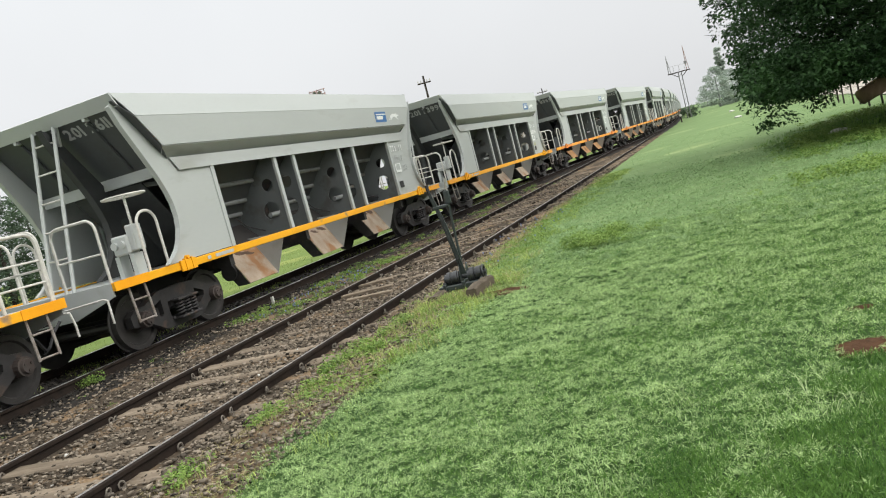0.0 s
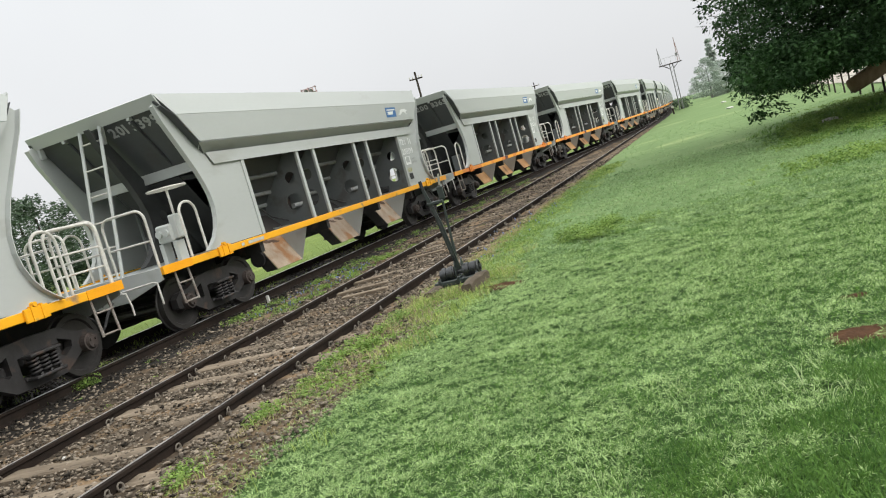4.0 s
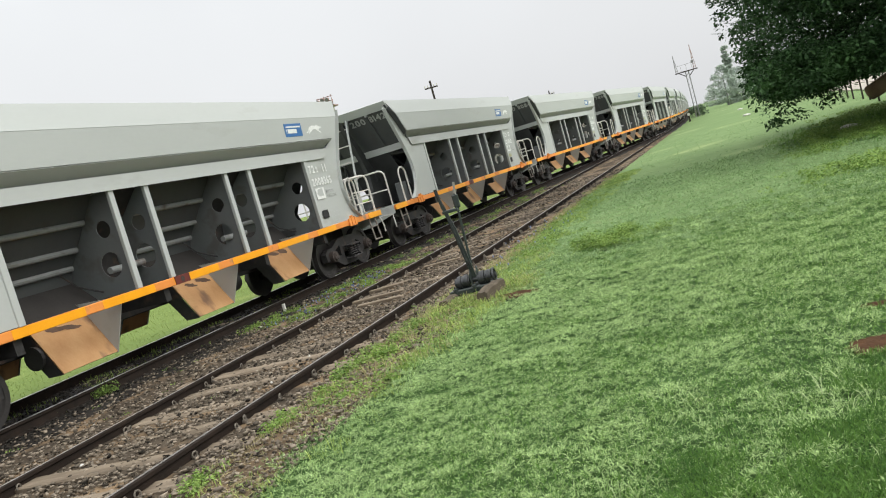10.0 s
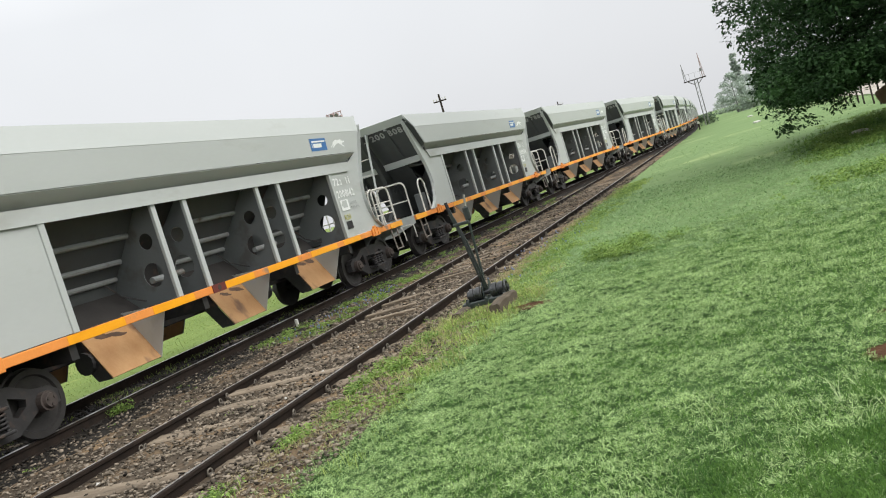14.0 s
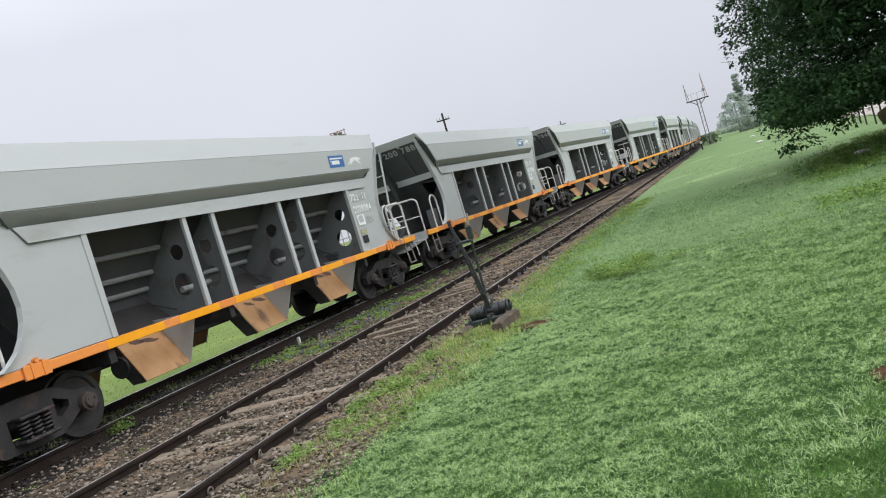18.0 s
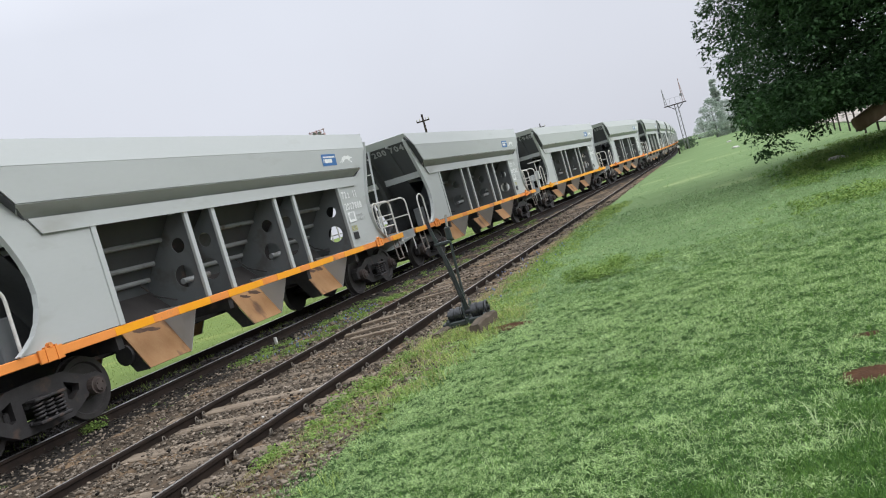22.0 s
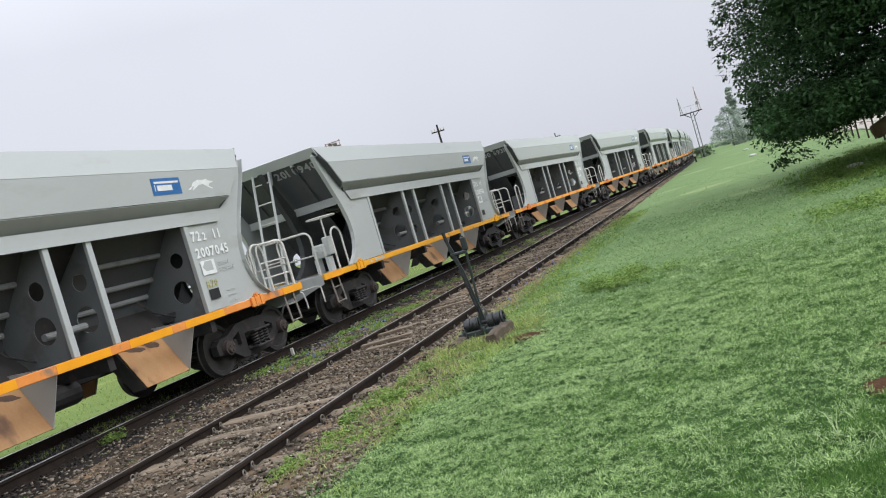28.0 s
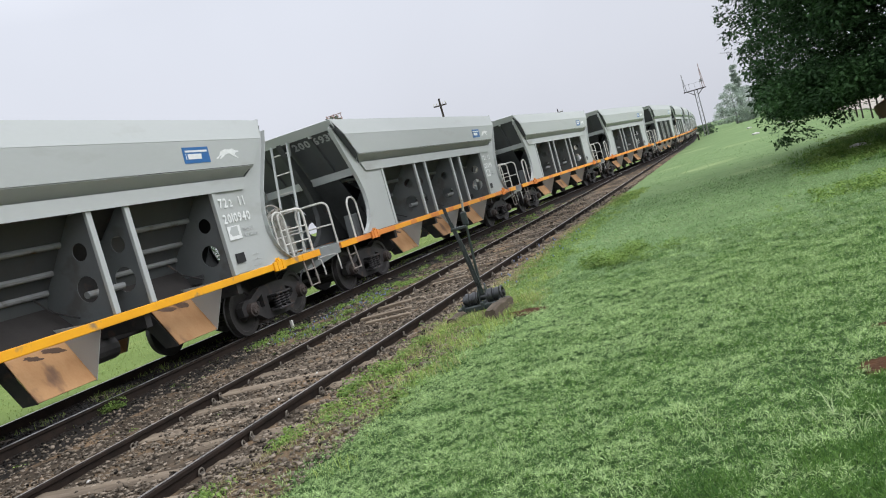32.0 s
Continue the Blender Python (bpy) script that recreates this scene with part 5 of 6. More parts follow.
for i in range(150):
    yy = rg.uniform(6.3, 11.5)
    ex = rg.uniform(0.3, 1.5)
    if yy < 8 and value_noise(yy, yy * 0 + 3, 0.4, 1) < 0.45:
        continue
    edge_weeds.append((34 if yy < 8 else 60, -4.30 + 0.081 * yy + (ex if yy > 8 else ex * 0.5 + 0.75), yy, 0.2, 0.2, rg.uniform(0.06, 0.11), 0.006, 0.02))
    if i % 3 == 0:
        dry.append((40, -4.30 + 0.081 * yy + ex, yy, 0.25, 0.25, rg.uniform(0.05, 0.11), 0.005, 0.03))
# leafy clumps on the bare soil beside the near rail
for cx, cy in ((-3.30, 5.35), (-3.35, 5.75), (-3.22, 6.75), (-3.34, 6.95), (-3.15, 7.05), (-3.28, 7.65), (-3.02, 7.8), (-3.05, 8.35), (-3.2, 6.2), (-3.42, 4.6), (-3.28, 4.3), (-2.95, 7.2)):
    low += [(cx + rg.normal(0, 0.05), cy + rg.normal(0, 0.06), 0.10, rg.uniform(0.09, 0.15)) for i in range(2)]
    edge_weeds.append((40, cx, cy, 0.13, 0.13, 0.13, 0.006, 0.01))
# the verge between the tracks: lush near its middle, bare stones nearer the viewer
for i in range(150):
    s = rg.uniform(11.3, 16.5) if i % 5 < 3 else rg.uniform(16, 33)
    q = on_track(s, 1.5 + 1.35 * rg.uniform(0, 1))
    low.append((q.x, q.y, rg.uniform(0.10, 0.24), rg.uniform(0.07, 0.15)))
    if i % 2:
        edge_weeds.append((26, q.x, q.y, 0.2, 0.2, rg.uniform(0.05, 0.13), 0.006, 0.08))
for i in range(16):
    q = on_track(rg.uniform(6.5, 11.3), 1.3 + 1.6 * rg.uniform(0, 1))
    low.append((q.x, q.y, 0.07, 0.06))
for cx, cy in ((-7.75, 8.75), (-7.95, 8.95), (-7.7, 8.9)):
    low.append((cx, cy, 0.12, 0.16))
    edge_weeds.append((30, cx, cy, 0.14, 0.14, 0.16, 0.006, 0.06))
# low growth between the siding's rails
for yy, n in ((7.35, 3), (9.3, 4), (9.9, 5), (10.4, 4), (12.8, 5), (13.6, 6), (14.5, 7), (15.4, 7), (16.4, 7), (17.6, 7), (19, 6), (20.5, 6)):
    for i in range(n):
        low.append((-4.30 + 0.081 * yy - rg.uniform(0.15, 1.5), yy + rg.uniform(-0.35, 0.35), 0.12, 0.045))
        dry.append((30, -4.30 + 0.081 * yy - rg.uniform(0.15, 1.5), yy + rg.uniform(-0.4, 0.4), 0.25, 0.25, 0.05, 0.005, 0.08))
# round the lever's timbers and beside it
for cx, cy in ((-3.3, 8.7), (-2.85, 8.75), (-2.6, 8.8), (-2.55, 8.95), (-2.62, 9.1), (-2.7, 8.95), (-2.45, 8.85), (-1.95, 9.3), (-1.9, 9.5), (-2.0, 9.7), (-1.85, 9.85), (-3.2, 9.2), (-3.25, 9.5), (-3.1, 9.9)):
    edge_weeds.append((100, cx, cy, 0.2, 0.16, 0.15, 0.006))
    low.append((cx, cy, 0.15, 0.09))
    dry.append((50, cx, cy, 0.22, 0.2, 0.16, 0.005))
for i in range(26):
    low.append((-0.95 + rg.normal(0, 0.28), 11.3 + rg.normal(0, 0.25), 0.16, rg.uniform(0.12, 0.24)))
    low.append((rg.uniform(-2.7, -1.4), rg.uniform(12.2, 14), 0.15, 0.09))
# shaded grass between the main rails
for i in range(260):
    q = on_track(rg.uniform(3, 40), rg.uniform(-1.5, 0.75))
    edge_weeds.append((22, q.x, q.y, 0.25, 0.25, rg.uniform(0.05, 0.10), 0.008, 0.10))
# trampled straw lying on the bare soil
n_ = 22000
yy = 2.5 + 11 * rg.uniform(0, 1, n_) ** 1.2
xs_ = -4.30 + 0.081 * yy + rg.uniform(0.25, 1.25, n_)
ok = value_noise(xs_, yy, 0.3, 2) > rg.uniform(0.2, 0.8, n_)
xs_, yy = xs_[ok], yy[ok]
straw = [matted(xs_, yy, np.maximum(heights(xs_, yy), -0.14) + 0.014, 0.075 * rg.uniform(0.4, 1.4, len(yy)), 0.055, rg.uniform(0, math.tau, len(yy)), rg.normal(0.08, 0.12, len(yy)))]
scatter("soil_crumbs", [stones(5200, 2.5, 10, 0.017, lane=(0.4, 1.25)), stones(500, 2.5, 10, 0.032, lane=(0.4, 1.1))], M_stone, "small stones and crumbs of soil beside the rail", "stones")
scatter("trampled_straw", straw, M_dry, "trampled straw on the bare soil beside the rail", "straw")
scatter("track_weeds", clumps(edge_weeds), M_verge, "bright green weeds along the rails", "weeds")
scatter("dry_grass", clumps(dry), M_dry, "straw-coloured dry grass along the siding", "grass")
scatter("low_weeds", [leafy_spots(low, 95, 0.029)], M_weed, "low broad-leaved weeds beside the rails", "weeds")
xl = rg.uniform(-34, -9.5, 55000)
yl = rg.uniform(4, 50, 55000)
ok = xl < np.interp(np.interp(yl, _y, _s), _s, _x) - 1.7
xl, yl = xl[ok], yl[ok]
scatter("field_grass", [blades(xl, yl, heights(xl, yl), 0.045 * rg.uniform(0.5, 1.3, len(xl)), np.full(len(xl), 0.02), rg.uniform(0.4, 0.95, len(xl)), True)], M_fieldgrass, "yellow-green field grass beyond the train", "grass")


def flowers(count):
    vs, fs = [], []
    for i in range(count):
        if i % 3:
            s = 11 + 4 * rg.uniform(0, 1)
            q = on_track(s, rg.uniform(2.2, 3.0))
        else:
            yy = rg.uniform(11, 17)
            q = Vector((-4.30 + 0.081 * yy + rg.uniform(0.3, 1.2), yy, 0))
        c = np.array([q.x, q.y, -0.02 + rg.uniform(-0.03, 0.06)])
        a = rg.uniform(0, 6)
        v = np.array([(math.cos(a + k * math.tau / 5) * 0.014, math.sin(a + k * math.tau / 5) * 0.011, rg.uniform(0, 0.012)) for k in range(5)] + [(0, 0, -0.03)]) + c
        vs.append(v)
        fs.append(np.array([(k, (k + 1) % 5, 5) for k in range(5)]))
    return list(zip(vs, fs))


scatter("blue_flowers", flowers(110), mat("blue_petals", (0.22, 0.30, 0.58), (0.32, 0.40, 0.66), rough=0.6, scale=30, fine=90, bump=0.0), "tiny blue wild flowers beside the rails", "flowers")

# bare earth patches
for bx, by, ra, rb in BARE:
    bm = bmesh.new()
    c = bm.verts.new((bx, by, ground_z(bx, by) + 0.014))
    ring = []
    for k in range(22):
        a = k * math.tau / 22
        f = 1.12 + 0.3 * noise.noise(Vector((math.cos(a) * 2, math.sin(a) * 2, bx)))
        px, py = bx + ra * f * math.cos(a), by + rb * f * math.sin(a)
        ring.append(bm.verts.new((px, py, ground_z(px, py) + 0.006)))
    for k in range(22):
        bm.faces.new((c, ring[k], ring[(k + 1) % 22]))
    tagged(obj_from("bare_earth_patch", bm, M_dirt), "bare reddish earth patch in the lawn", "bare earth", "bare patches", kind="structure")


# ---- the point lever beside the siding ----
def timber_block(w, x, y, length, width, z0, z1, turn, seed):
    """A short old sleeper end, its top worn hollow and its corners rounded."""
    rs = random.Random(seed)
    bm = bmesh.new()
    rings = []
    for i in range(6):
        a = -length / 2 + length * i / 5
        h = z1 + rs.uniform(-0.014, 0.006) - (0.02 if i in (0, 5) else 0)
        b = width / 2 * rs.uniform(0.92, 1.05)
        rings.append([bm.verts.new(p) for p in ((-b, a, z0), (-b, a, h - 0.022), (-b + 0.022, a, h), (0, a, h - rs.uniform(0, 0.01)), (b - 0.022, a, h), (b, a, h - 0.022), (b, a, z0))])
    for A, B in zip(rings, rings[1:]):
        for k in range(6):
            bm.faces.new((A[k], A[k + 1], B[k + 1], B[k]))
    bm.faces.new(rings[0])
    bm.faces.new(rings[-1][::-1])
    part("timber", bm, M_conc, w, "worn brown timber block").matrix_basis = pose(x, y, 0, 0, 0, turn)


def lever_stand():
    w = new("point_lever")
    timber_block(w, -2.24, 9.18, 0.66, 0.13, -0.28, 0.055, -9, 1)
    timber_block(w, -2.79, 9.32, 0.52, 0.12, -0.28, 0.005, -10, 2)
    part("base_plate", boxed(-2.82, -2.18, 9.38, 9.62, -0.04, 0.028, bev=0.01), M_lever, w)
    cy, cz = 9.50, 0.098
    # stepped drum: weights, collars and a broad end disc
    for x0, x1, r in ((-2.735, -2.705, 0.062), (-2.70, -2.655, 0.085), (-2.65, -2.615, 0.078), (-2.61, -2.565, 0.088), (-2.56, -2.545, 0.080), (-2.43, -2.405, 0.084), (-2.40, -2.35, 0.092), (-2.345, -2.325, 0.080), (-2.32, -2.26, 0.088)):
        bm = cyl(bmesh.new(), (x0, cy, cz), (x1, cy, cz), r, 28)
        bmesh.ops.bevel(bm, geom=[e for e in bm.edges if len(e.link_faces) == 2 and e.calc_face_angle(0) > 1.2], offset=0.008, segments=2, affect="EDGES")
        part("drum", bm, M_iron, w)
    bm = tubed([(-2.235, cy + 0.085 * math.cos(a), cz + 0.085 * math.sin(a)) for a in np.linspace(0, math.tau, 29)[:-1]], 0.014, 7, closed=True)
    for k in range(4):
        a = k * math.tau / 4 + 0.4
        tube(bm, [(-2.235, cy, cz), (-2.235, cy + 0.08 * math.cos(a), cz + 0.08 * math.sin(a))], 0.010, 5)
    part("rim_ring", bm, M_iron, w, "dished iron end ring")
    part("shaft", cyl(bmesh.new(), (-2.75, cy, cz), (-2.20, cy, cz), 0.034, 12), M_iron, w)
    for x0 in (-2.74, -2.49, -2.255):
        part("bearing_foot", boxed(x0 - 0.022, x0 + 0.022, cy - 0.14, cy + 0.11, -0.03, 0.06, bev=0.01), M_lever, w)
        for dy in (-0.115, 0.09):
            part("bolt", cyl(bmesh.new(), (x0, cy + dy, 0.05), (x0, cy + dy, 0.082), 0.013, 6), M_iron, w)
    # hub cheeks that hold the lever
    for dx in (-0.045, 0.045):
        bm = plate([(-0.075, 0.0), (0.075, 0.0), (0.055, 0.14), (0.0, 0.20), (-0.055, 0.14)], [], 0.012, lambda a, b, dx=dx: Vector((-2.483 + dx, cy + a, 0.06 + b)))
        part("hub_cheek", bm, M_lever, w)
    # flat lever bar, leaning to its grip
    bm = bmesh.new()
    for a, b, wd in (((-2.484, 0.12), (-2.575, 0.80), 0.030), ((-2.575, 0.80), (-2.640, 1.10), 0.024), ((-2.640, 1.10), (-2.662, 1.21), 0.019)):
        vs = [bm.verts.new((p[0] + e * wd, cy + d, p[1])) for d in (-0.012, 0.012) for p, e in ((a, -1), (a, 1), (b, 1), (b, -1))]
        for f in ((0, 1, 2, 3), (7, 6, 5, 4), (0, 4, 5, 1), (1, 5, 6, 2), (2, 6, 7, 3), (3, 7, 4, 0)):
            bm.faces.new([vs[i] for i in f])
    lv = part("lever", bm, M_lever, w, "dark green switch lever leaning over")
    part("grip", tubed([(-2.660, cy, 1.19), (-2.668, cy, 1.26), (-2.672, cy, 1.31)], 0.022, 8), M_black, lv, "black round grip")
    # upright catch handle with a bare metal top
    bm = tubed([(-2.487, cy + 0.03, 0.30), (-2.482, cy + 0.05, 0.62), (-2.468, cy + 0.055, 0.98), (-2.455, cy + 0.055, 1.20)], 0.017, 7)
    ch = part("catch_lever", bm, M_lever, w)
    part("catch_handle", tubed([(-2.457, cy + 0.055, 1.16), (-2.445, cy + 0.055, 1.26), (-2.430, cy + 0.055, 1.34)], 0.015, 7), M_cream, ch, "worn bare metal handle")
    part("catch_block", boxed(-2.500, -2.425, cy + 0.03, cy + 0.08, 1.02, 1.19, bev=0.012), M_lever, ch)
    part("catch_bracket", boxed(-2.660, -2.455, cy - 0.02, cy + 0.075, 0.985, 1.025, bev=0.008), M_lever, w)
    part("catch_rod", tubed([(-2.515, cy - 0.02, 0.30), (-2.565, cy - 0.02, 0.70), (-2.60, cy - 0.01, 0.98)], 0.008, 6), M_iron, w)
    part("catch_spring", tubed([(-2.508 + 0.014 * math.cos(a), cy - 0.02 + 0.014 * math.sin(a), 0.24 + 0.012 * a / math.tau) for a in np.linspace(0, 8 * math.tau, 65)], 0.004, 4), M_iron, w)
    return tagged(w, "dark iron switch lever on worn timber blocks", "switch lever")


lever_stand()
q = on_track(13.2, 1.30)
bm = boxed(q.x - 0.025, q.x + 0.025, q.y - 0.025, q.y + 0.025, -0.3, 0.0, bev=0.006)
tagged(obj_from("marker_peg", bm, M_rail_w), "short pale marker peg beside the main track", "marker peg")
for px, py, ln, an in ((-4.59, 11.48, 0.86, 2), (-4.35, 10.90, 0.74, -2), (-4.18, 13.98, 0.7, 2), (-4.75, 12.35, 0.6, 8)):
    bm = boxed(-ln / 2, ln / 2, -0.06, 0.06, -0.03, 0.025, bev=0.01)
    o = tagged(obj_from("loose_plank", bm, M_sleeper), "weathered pale plank lying across the siding", "plank", "loose planks")
    o.matrix_basis = pose(px, py, -0.088, 0, 0, an)


# ---- trees ----
def foliage(name, parts_, material, parent):
    o = scatter(name, parts_, material, "", "")
    for key in ("kind", "label", "category"):
        if key in o:
            del o[key]
    o.parent = parent
    return o


def limb(pts, r0, r1):
    return tubed(pts, r0, 12, r_end=r1)


def big_tree():
    rnd = np.random.default_rng(11)
    t = new("broadleaf_tree")
    bx, by = 9.6, 23.0
    part("trunk", limb([(bx + 0.3, by, -0.3), (bx + 0.1, by, 0.6), (bx - 0.2, by, 1.6), (bx - 0.1, by + 0.2, 3.0), (bx, by, 5.0)], 0.38, 0.14), M_bark, t)
    part("cut_limb", limb([(bx + 0.2, by - 0.1, 1.7), (8.0, 22.6, 1.38), (6.6, 22.3, 1.02), (5.75, 22.1, 0.70), (5.28, 22.0, 0.54)], 0.25, 0.19), M_bark, t, "sawn-off brown limb hanging low", smooth=True)
    for a, up, ln in ((0.3, 0.5, 4), (1.2, 0.7, 4), (2.3, 0.5, 4.5), (3.3, 0.45, 5), (4.2, 0.6, 4), (5.2, 0.5, 4.5)):
        d = Vector((math.cos(a), math.sin(a), up))
        p = Vector((bx - 0.1, by, 2.2))
        part("bough", limb([p, p + d * ln * 0.4 + Vector((0, 0, 0.3)), p + d * ln * 0.8, p + d * ln + Vector((0, 0, -0.3))], 0.15, 0.03), M_bark, t)
    # clumps through the crown; it hangs low, with a ragged hem, on the side of the track
    cs, rs = [], []
    C, R = np.array([9.0, 22.3, 4.6]), np.array([7.0, 5.6, 6.4])
    hem_u = [0.100, 0.104, 0.108, 0.115, 0.122, 0.130, 0.138, 0.143, 0.150, 0.160, 0.170, 0.180, 0.203, 0.212, 0.24, 0.27, 0.5]
    hem_w = [0.125, 0.095, 0.055, 0.005, -0.006, -0.014, -0.024, -0.030, -0.028, -0.029, -0.031, -0.029, -0.033, -0.029, -0.027, -0.027, -0.02]
    while len(cs) < 2300:
        d = rnd.uniform(-1, 1, 3)
        e = (np.abs(d) ** 3.0).sum()
        if e > 1.0 or e < 0.10:
            continue
        q = C + d * R
        u, h = q[0] / q[1], (q[2] - 1.434) / q[1]
        room = min(h - float(np.interp(u, hem_u, hem_w)), (u - 0.120) * 1.6) * q[1]
        if room < 0.04:
            continue
        cs.append(q)
        rs.append(min(rnd.uniform(0.35, 0.75), 0.10 + room * 0.9))
    for i in range(700):
        y = rnd.uniform(17.6, 24)
        u = rnd.uniform(0.126, 0.34)
        q = np.array([u * y, y, 1.434 + (float(np.interp(u, hem_u, hem_w)) + 0.012 + 0.05 * rnd.uniform(0, 1) ** 1.5) * y])
        cs.append(q)
        rs.append(rnd.uniform(0.18, 0.34))
    # sprays that hang out of the outline
    for u, h, k in ((0.137, -0.030, 5), (0.137, -0.040, 5), (0.152, -0.036, 5), (0.162, -0.040, 4), (0.108, 0.119, 7), (0.115, 0.100, 4), (0.107, 0.084, 6), (0.113, 0.063, 4), (0.115, 0.047, 5), (0.119, 0.028, 5), (0.121, 0.003, 6), (0.127, -0.014, 5), (0.141, -0.041, 5), (0.201, -0.032, 5), (0.185, -0.024, 4), (0.113, 0.143, 6)):
        for i in range(k):
            cs.append(np.array([u * 20, 20, 1.434 + h * 20]) + rnd.normal(0, 1, 3) * np.array([0.10, 0.3, 0.10]))
            rs.append(rnd.uniform(0.10, 0.2))
    core = [(c, r) for c, r in zip(cs, rs) if (np.abs((c - C) / R) ** 2).sum() < 0.55 and c[2] > 2.6]
    foliage("crown", [leaf_cloud(np.array(cs), np.array(rs), 330000, 0.112, rnd, 0.9, 0.6), leaf_cloud(np.array([c for c, r in core]), np.array([r for c, r in core]), 22000, 0.34, rnd, 0.9, 0.6)], M_leaf, t)
    return tagged(t, "large dark-leaved tree with a low sawn-off limb", "tree")


big_tree()


def far_tree(x, y, h, w, seed, material, label, slim=False, count=12000):
    rnd = np.random.default_rng(seed)
    t = new("tree")
    z0 = -0.3
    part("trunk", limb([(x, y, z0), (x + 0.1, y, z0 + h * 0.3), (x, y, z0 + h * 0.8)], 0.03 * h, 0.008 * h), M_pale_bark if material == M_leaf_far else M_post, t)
    cs, rs = [], []
    for i in range(110):
        u = rnd.uniform(0.06 if not slim else 0.05, 1)
        wide = w * (math.sin(math.pi * min(1, u * 0.82 + 0.15)) if not slim else 0.5 * (1 - abs(u - 0.45)))
        a = rnd.uniform(0, math.tau)
        k = rnd.uniform(0.2, 1) ** 0.5
        cs.append(np.array([x + wide * k * math.cos(a), y + wide * k * math.sin(a), z0 + h * u]))
        rs.append(rnd.uniform(0.1, 0.26) * w * (1.2 - u * 0.5))
    foliage("crown", [leaf_cloud(np.array(cs), np.array(rs), count, 0.027 * h + 0.05, rnd)], material, t)
    return tagged(t, label, "tree", "distant trees")


# far trees whose mist is only their pale leaf and bark colour
HAZY = "far tree, mist put into its pale grey-green"
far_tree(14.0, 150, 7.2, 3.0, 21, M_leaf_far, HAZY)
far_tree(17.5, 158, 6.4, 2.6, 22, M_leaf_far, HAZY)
far_tree(16.4, 160, 11.0, 1.6, 23, M_leaf_far, "slim far poplar, mist put into its pale colour", slim=True)
far_tree(19.5, 150, 10.0, 1.5, 24, M_leaf_far, "slim far poplar, mist put into its pale colour", slim=True)
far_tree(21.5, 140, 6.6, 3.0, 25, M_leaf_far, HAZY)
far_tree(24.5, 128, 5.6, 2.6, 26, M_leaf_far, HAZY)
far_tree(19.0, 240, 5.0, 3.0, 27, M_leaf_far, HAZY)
for i, (az, d, h) in enumerate(((-31, 78, 5.6), (-35, 70, 6.6), (-38, 66, 7.8), (-41, 64, 7.4), (-44, 62, 8.2), (-48, 60, 8.4), (-52, 56, 7.6), (-28, 90, 5.0), (-33, 88, 6.0), (-42, 74, 8.4))):
    far_tree(d * math.sin(radians(az)), d * math.cos(radians(az)), h, h * 0.48, 40 + i, M_leaf_mid, "round green tree beyond the railway", count=9000)


def bush(x, y, w, h, seed, material, label):
    rnd = np.random.default_rng(seed)
    b = new("bush")
    cs = np.array([(x + w * rnd.uniform(-0.5, 0.5), y + w * rnd.uniform(-0.3, 0.3), -0.1 + h * rnd.uniform(0.1, 0.75)) for i in range(26)])
    part("stem", limb([(x, y, -0.3), (x, y, h * 0.5)], 0.08, 0.03), M_post, b)
    foliage("leaves", [leaf_cloud(cs, np.full(len(cs), h * 0.25), 3000, 0.16, rnd)], material, b)
    return tagged(b, label, "bush")


bush(6.35, 112, 2.2, 1.75, 61, M_leaf_mid, "dark round bush beside the far track")

# weeds under the tree
under = []
for i in range(560):
    yy = 12.5 + 16 * rg.uniform(0, 1) ** 1.2
    xx = yy * rg.uniform(0.165, 0.42)
    if value_noise(np.array([xx]), np.array([yy]), 1.3, 2)[0] > 0.42:
        under.append((xx, yy, rg.uniform(0.25, 0.55), rg.uniform(0.06, 0.14)))
scatter("broad_weeds", [leafy_spots(under, 210, 0.042, 0.4)], M_weed, "bright broad-leaved weeds near the tree", "weeds")


# ---- poles, signals, tower, fence ----
def telegraph_pole(d, h, arm):
    dx, dy = d
    w = new("telegraph_pole")
    part("pole", limb([(dx, dy, -0.4), (dx, dy, h)], 0.12, 0.075), M_post, w)
    bm = boxed(-arm, arm, -0.045, 0.045, -0.05, 0.05, bev=0.01)
    o = part("cross_arm", bm, M_post, w)
    o.matrix_basis = pose(dx, dy - 0.12, h - 0.55, 0, 0, 14)
    for k in (-0.9, -0.45, 0.45, 0.9):
        bm = cyl(bmesh.new(), (0, 0, 0), (0, 0, 0.16), 0.04, 8)
        q = part("insulator", bm, M_rail_w, o)
        q.matrix_basis = pose(arm * k, 0, 0.07)
    bm = boxed(-0.05, 0.05, -0.05, 0.05, 0, 0.5)
    tube(bm, [(0, 0, 0.1), (-0.5, 0, -0.1), (-0.5, 0, -0.4)], 0.03, 5)
    q = part("bracket_lamp", bm, M_post, w)
    q.matrix_basis = pose(dx, dy, h - 2.0)
    return tagged(w, "dark timber telegraph pole with a cross-arm", "utility pole", "telegraph poles")


telegraph_pole((-0.241 * 62, 0.971 * 62), 8.85, 0.52)
telegraph_pole((-0.105 * 118, 0.994 * 118), 9.3, 0.75)


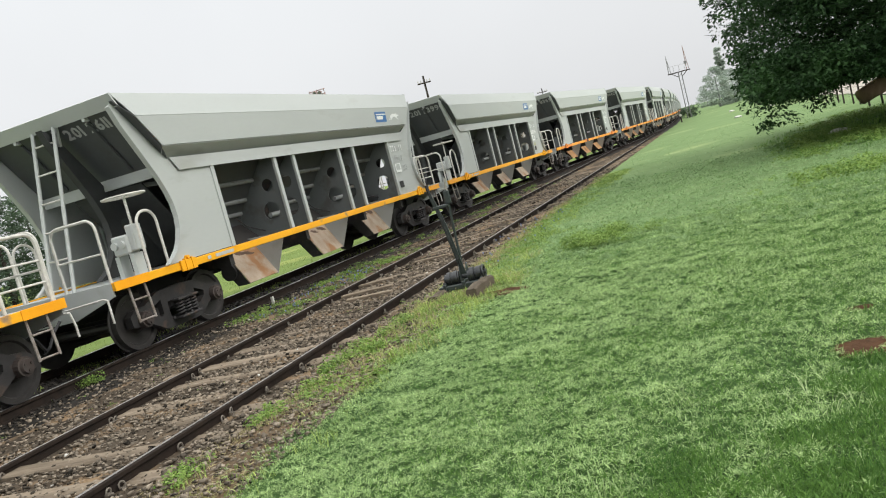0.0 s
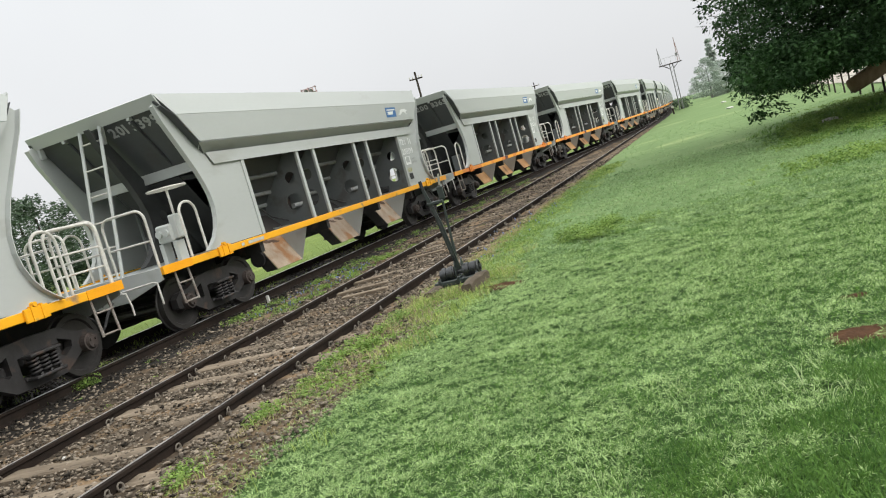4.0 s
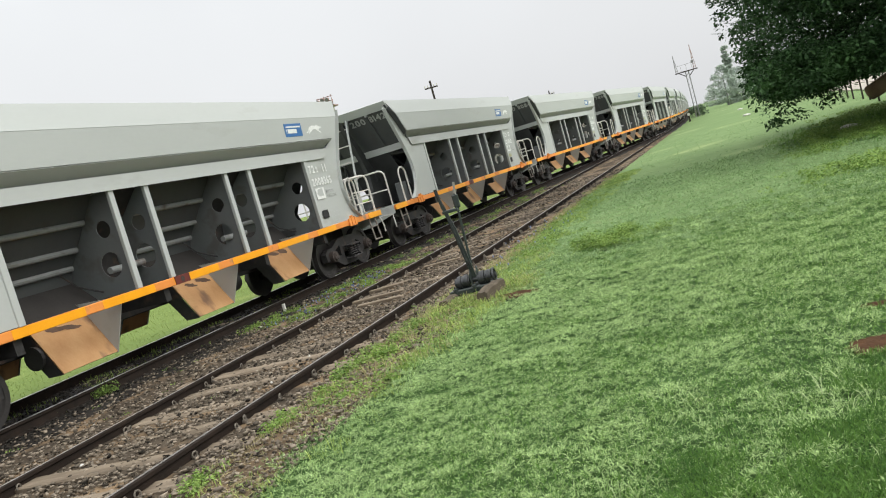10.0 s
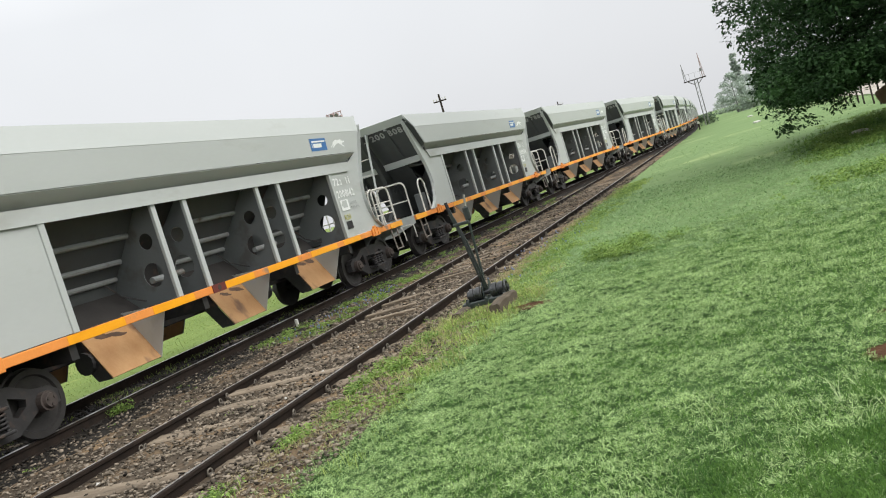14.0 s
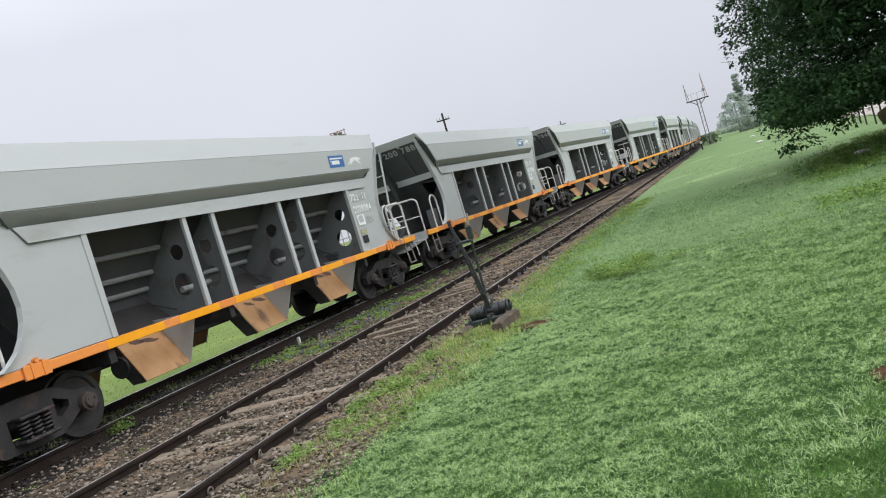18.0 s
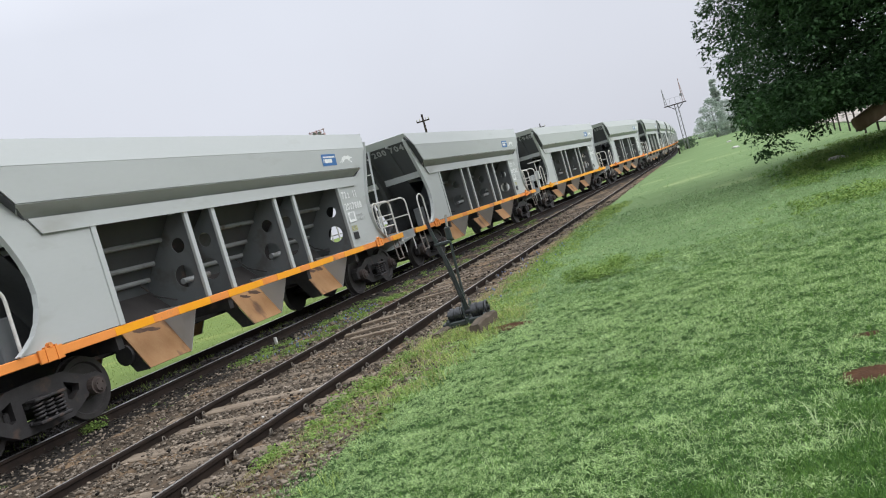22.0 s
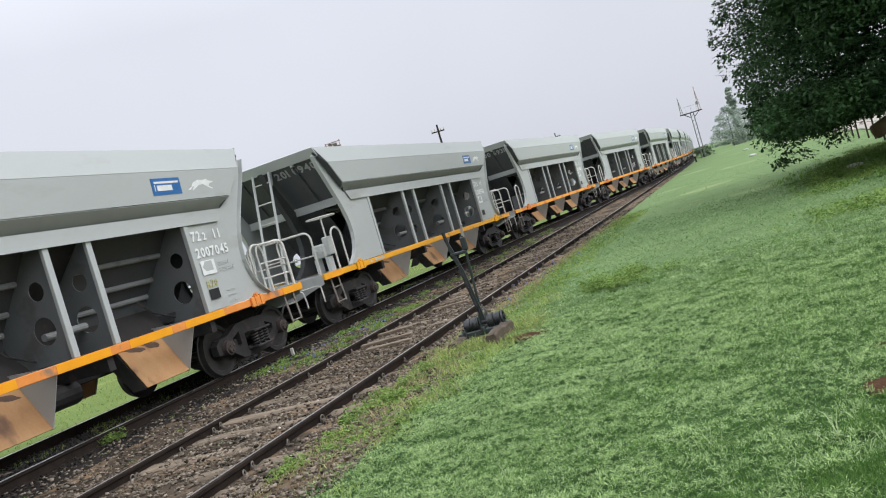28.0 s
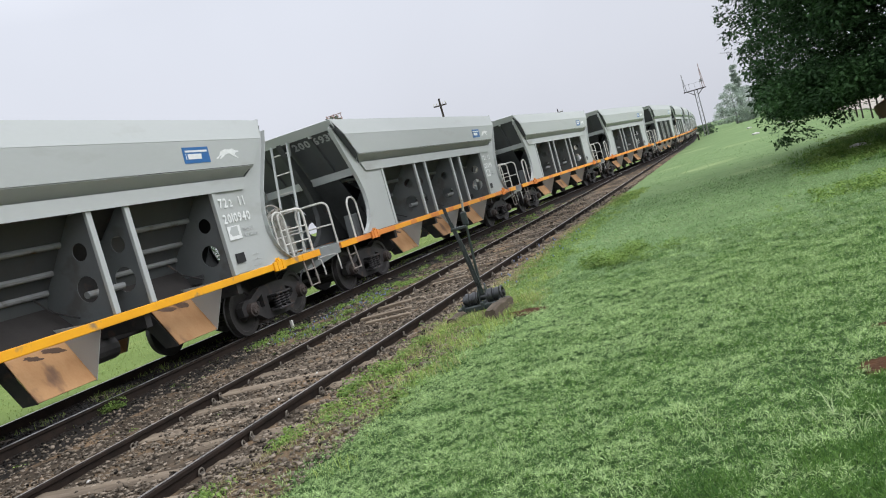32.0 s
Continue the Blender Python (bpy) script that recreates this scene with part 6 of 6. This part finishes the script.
def tower(x, y):
    # lamp tower: two legs, a platform and floodlight heads
    w = new("water_tower_frame")
    for dx in (-0.35, 0.35):
        part("leg", tubed([(x + dx, y, -0.5), (x + dx, y, 9.0)], 0.09, 6), M_rail_w, w)
    for z in (4, 6, 8):
        part("brace", tubed([(x - 0.35, y, z - 1), (x + 0.35, y, z)], 0.04, 5), M_towerred, w)
    bm = boxed(x - 0.62, x + 0.62, y - 0.5, y + 0.5, 8.95, 9.05)
    for dx in (-0.58, 0, 0.58):
        tube(bm, [(x + dx, y - 0.45, 9.0), (x + dx, y - 0.45, 9.80)], 0.03, 5)
    part("platform", bm, M_towerred, w)
    for z in (9.38, 9.72):
        part("lamp_bar", tubed([(x - 0.66, y - 0.45, z), (x + 0.66, y - 0.45, z)], 0.035, 5), M_towerred, w)
    for dx, z in ((-0.48, 9.55), (-0.10, 9.62), (0.30, 9.56), (0.56, 9.30), (-0.30, 9.22), (0.10, 9.24)):
        bm = cyl(bmesh.new(), (x + dx, y - 0.45, z), (x + dx, y - 0.75, z - 0.10), 0.10, 12, 0.16)
        fl = part("floodlight", bm, M_towerred, w)
        part("lens", cyl(bmesh.new(), (x + dx, y - 0.75, z - 0.10), (x + dx, y - 0.765, z - 0.105), 0.135, 12), M_palegrey, fl)
    return tagged(w, "rusty red steel lamp tower with a railed platform", "tower")


tower(-0.364 * 62, 0.931 * 62)


def bracket_signal(x, y):
    w = new("bracket_signal")
    zp = 5.95
    bm = bmesh.new()
    for dx in (-0.22, 0.22):
        tube(bm, [(x + dx, y, -0.3), (x + dx * 0.9, y, zp)], 0.06, 6)
    for k in range(9):
        z = 0.4 + k * 0.62
        tube(bm, [(x - 0.21, y, z), (x + 0.21, y, z + 0.45)], 0.025, 4)
    part("mast", bm, M_palegrey, w)
    bm = boxed(x - 1.5, x + 1.35, y - 0.3, y + 0.3, zp, zp + 0.12)
    tube(bm, [(x - 0.2, y, zp - 0.6), (x - 1.0, y, zp)], 0.05, 5)
    tube(bm, [(x + 0.2, y, zp - 0.6), (x + 0.9, y, zp)], 0.05, 5)
    part("platform", bm, M_post, w)
    for dx, top in ((-1.3, 8.4), (1.0, 9.2)):
        bm = tubed([(x + dx - 0.08, y, zp), (x + dx, y, top)], 0.045, 5)
        tube(bm, [(x + dx + 0.22, y, zp), (x + dx + 0.03, y, top - 0.6)], 0.035, 5)
        for k in range(5):
            z = zp + 0.3 + k * 0.4
            tube(bm, [(x + dx - 0.05, y, z), (x + dx + 0.2 - 0.03 * k, y, z + 0.2)], 0.02, 4)
        part("doll_post", bm, M_palegrey if dx < 0 else M_towerred, w)
    part("signal_arm", boxed(x + 0.75, x + 1.05, y - 0.1, y + 0.1, zp + 0.9, zp + 1.25), M_palegrey, w)
    bm = bmesh.new()
    for dx in (-0.7, 0.0, 0.7):
        tube(bm, [(x + dx, y - 0.28, zp), (x + dx, y - 0.28, zp + 0.95)], 0.018, 4)
    tube(bm, [(x - 1.3, y - 0.28, zp + 0.95), (x + 1.2, y - 0.28, zp + 0.95)], 0.018, 4)
    part("railing", bm, M_palegrey, w)
    return tagged(w, "old dark lattice bracket signal with two posts", "railway signal")


bracket_signal(6.25, 110)
w = new("track_indicator")
part("post", limb([(4.35, 93, -0.3), (4.35, 93, 0.55)], 0.10, 0.08), M_post, w)
part("disc", cyl(bmesh.new(), (4.35, 92.95, 0.66), (4.35, 92.85, 0.66), 0.15, 16), M_rail_w, w)
tagged(w, "low dark post with a pale disc beside the points", "track indicator")


def fence():
    f = new("fence")
    rnd = random.Random(3)
    for i in range(24):
        y = 25.6 + i * 2.25
        x = 4.2 + 0.11 * y + rnd.uniform(-0.06, 0.06)
        bm = limb([(x, y, -0.4), (x + rnd.uniform(-.06, .06), y, 1.02 + rnd.uniform(-0.1, 0.15))], 0.034, 0.03)
        part("post", bm, M_post, f)
    for z in (0.25, 0.55, 0.85):
        part("wire", tubed([(4.2 + 0.11 * y, y, z - (0.02 if i % 2 else 0)) for i, y in enumerate((24, 36, 48, 60, 78))], 0.008, 4), M_post, f)
    return tagged(f, "wire fence on dark weathered timber posts", "fence")


fence()
for px, py in ((9.2, 62), (6.0, 55), (8.3, 80), (4.4, 20.8)):
    bm = bmesh.new()
    bmesh.ops.create_icosphere(bm, subdivisions=2, radius=0.16)
    for v in bm.verts:
        v.co = Vector((v.co.x * 1.6, v.co.y, v.co.z * 0.5)) * (1 + 0.3 * noise.noise(v.co * 6))
    o = tagged(obj_from("pale_stone", bm, M_rail_w), "pale weathered stone lying in the grass", "stone", "stones in the grass")
    o.matrix_basis = pose(px, py, -0.06)


# ---- what moves: the train rolls by ----
def motions():
    ts = [i * 1.0 for i in range(33)]
    for k, w in wagons.items():
        walk(w, [(t, wagon_pose(k, t)) for t in ts])
        if k > 8:
            continue
        for o in w.children:
            if not o.name.startswith("wheelset"):
                continue
            y = o.matrix_basis.translation.y
            rows = []
            for i in range(0, 192):
                t = i * 32.0 / 191
                rows.append((t, pose(0, y, WR, math.degrees(-(smooth_run(t) - 16.256) / WR) % 360)))
            walk(o, rows)


motions()
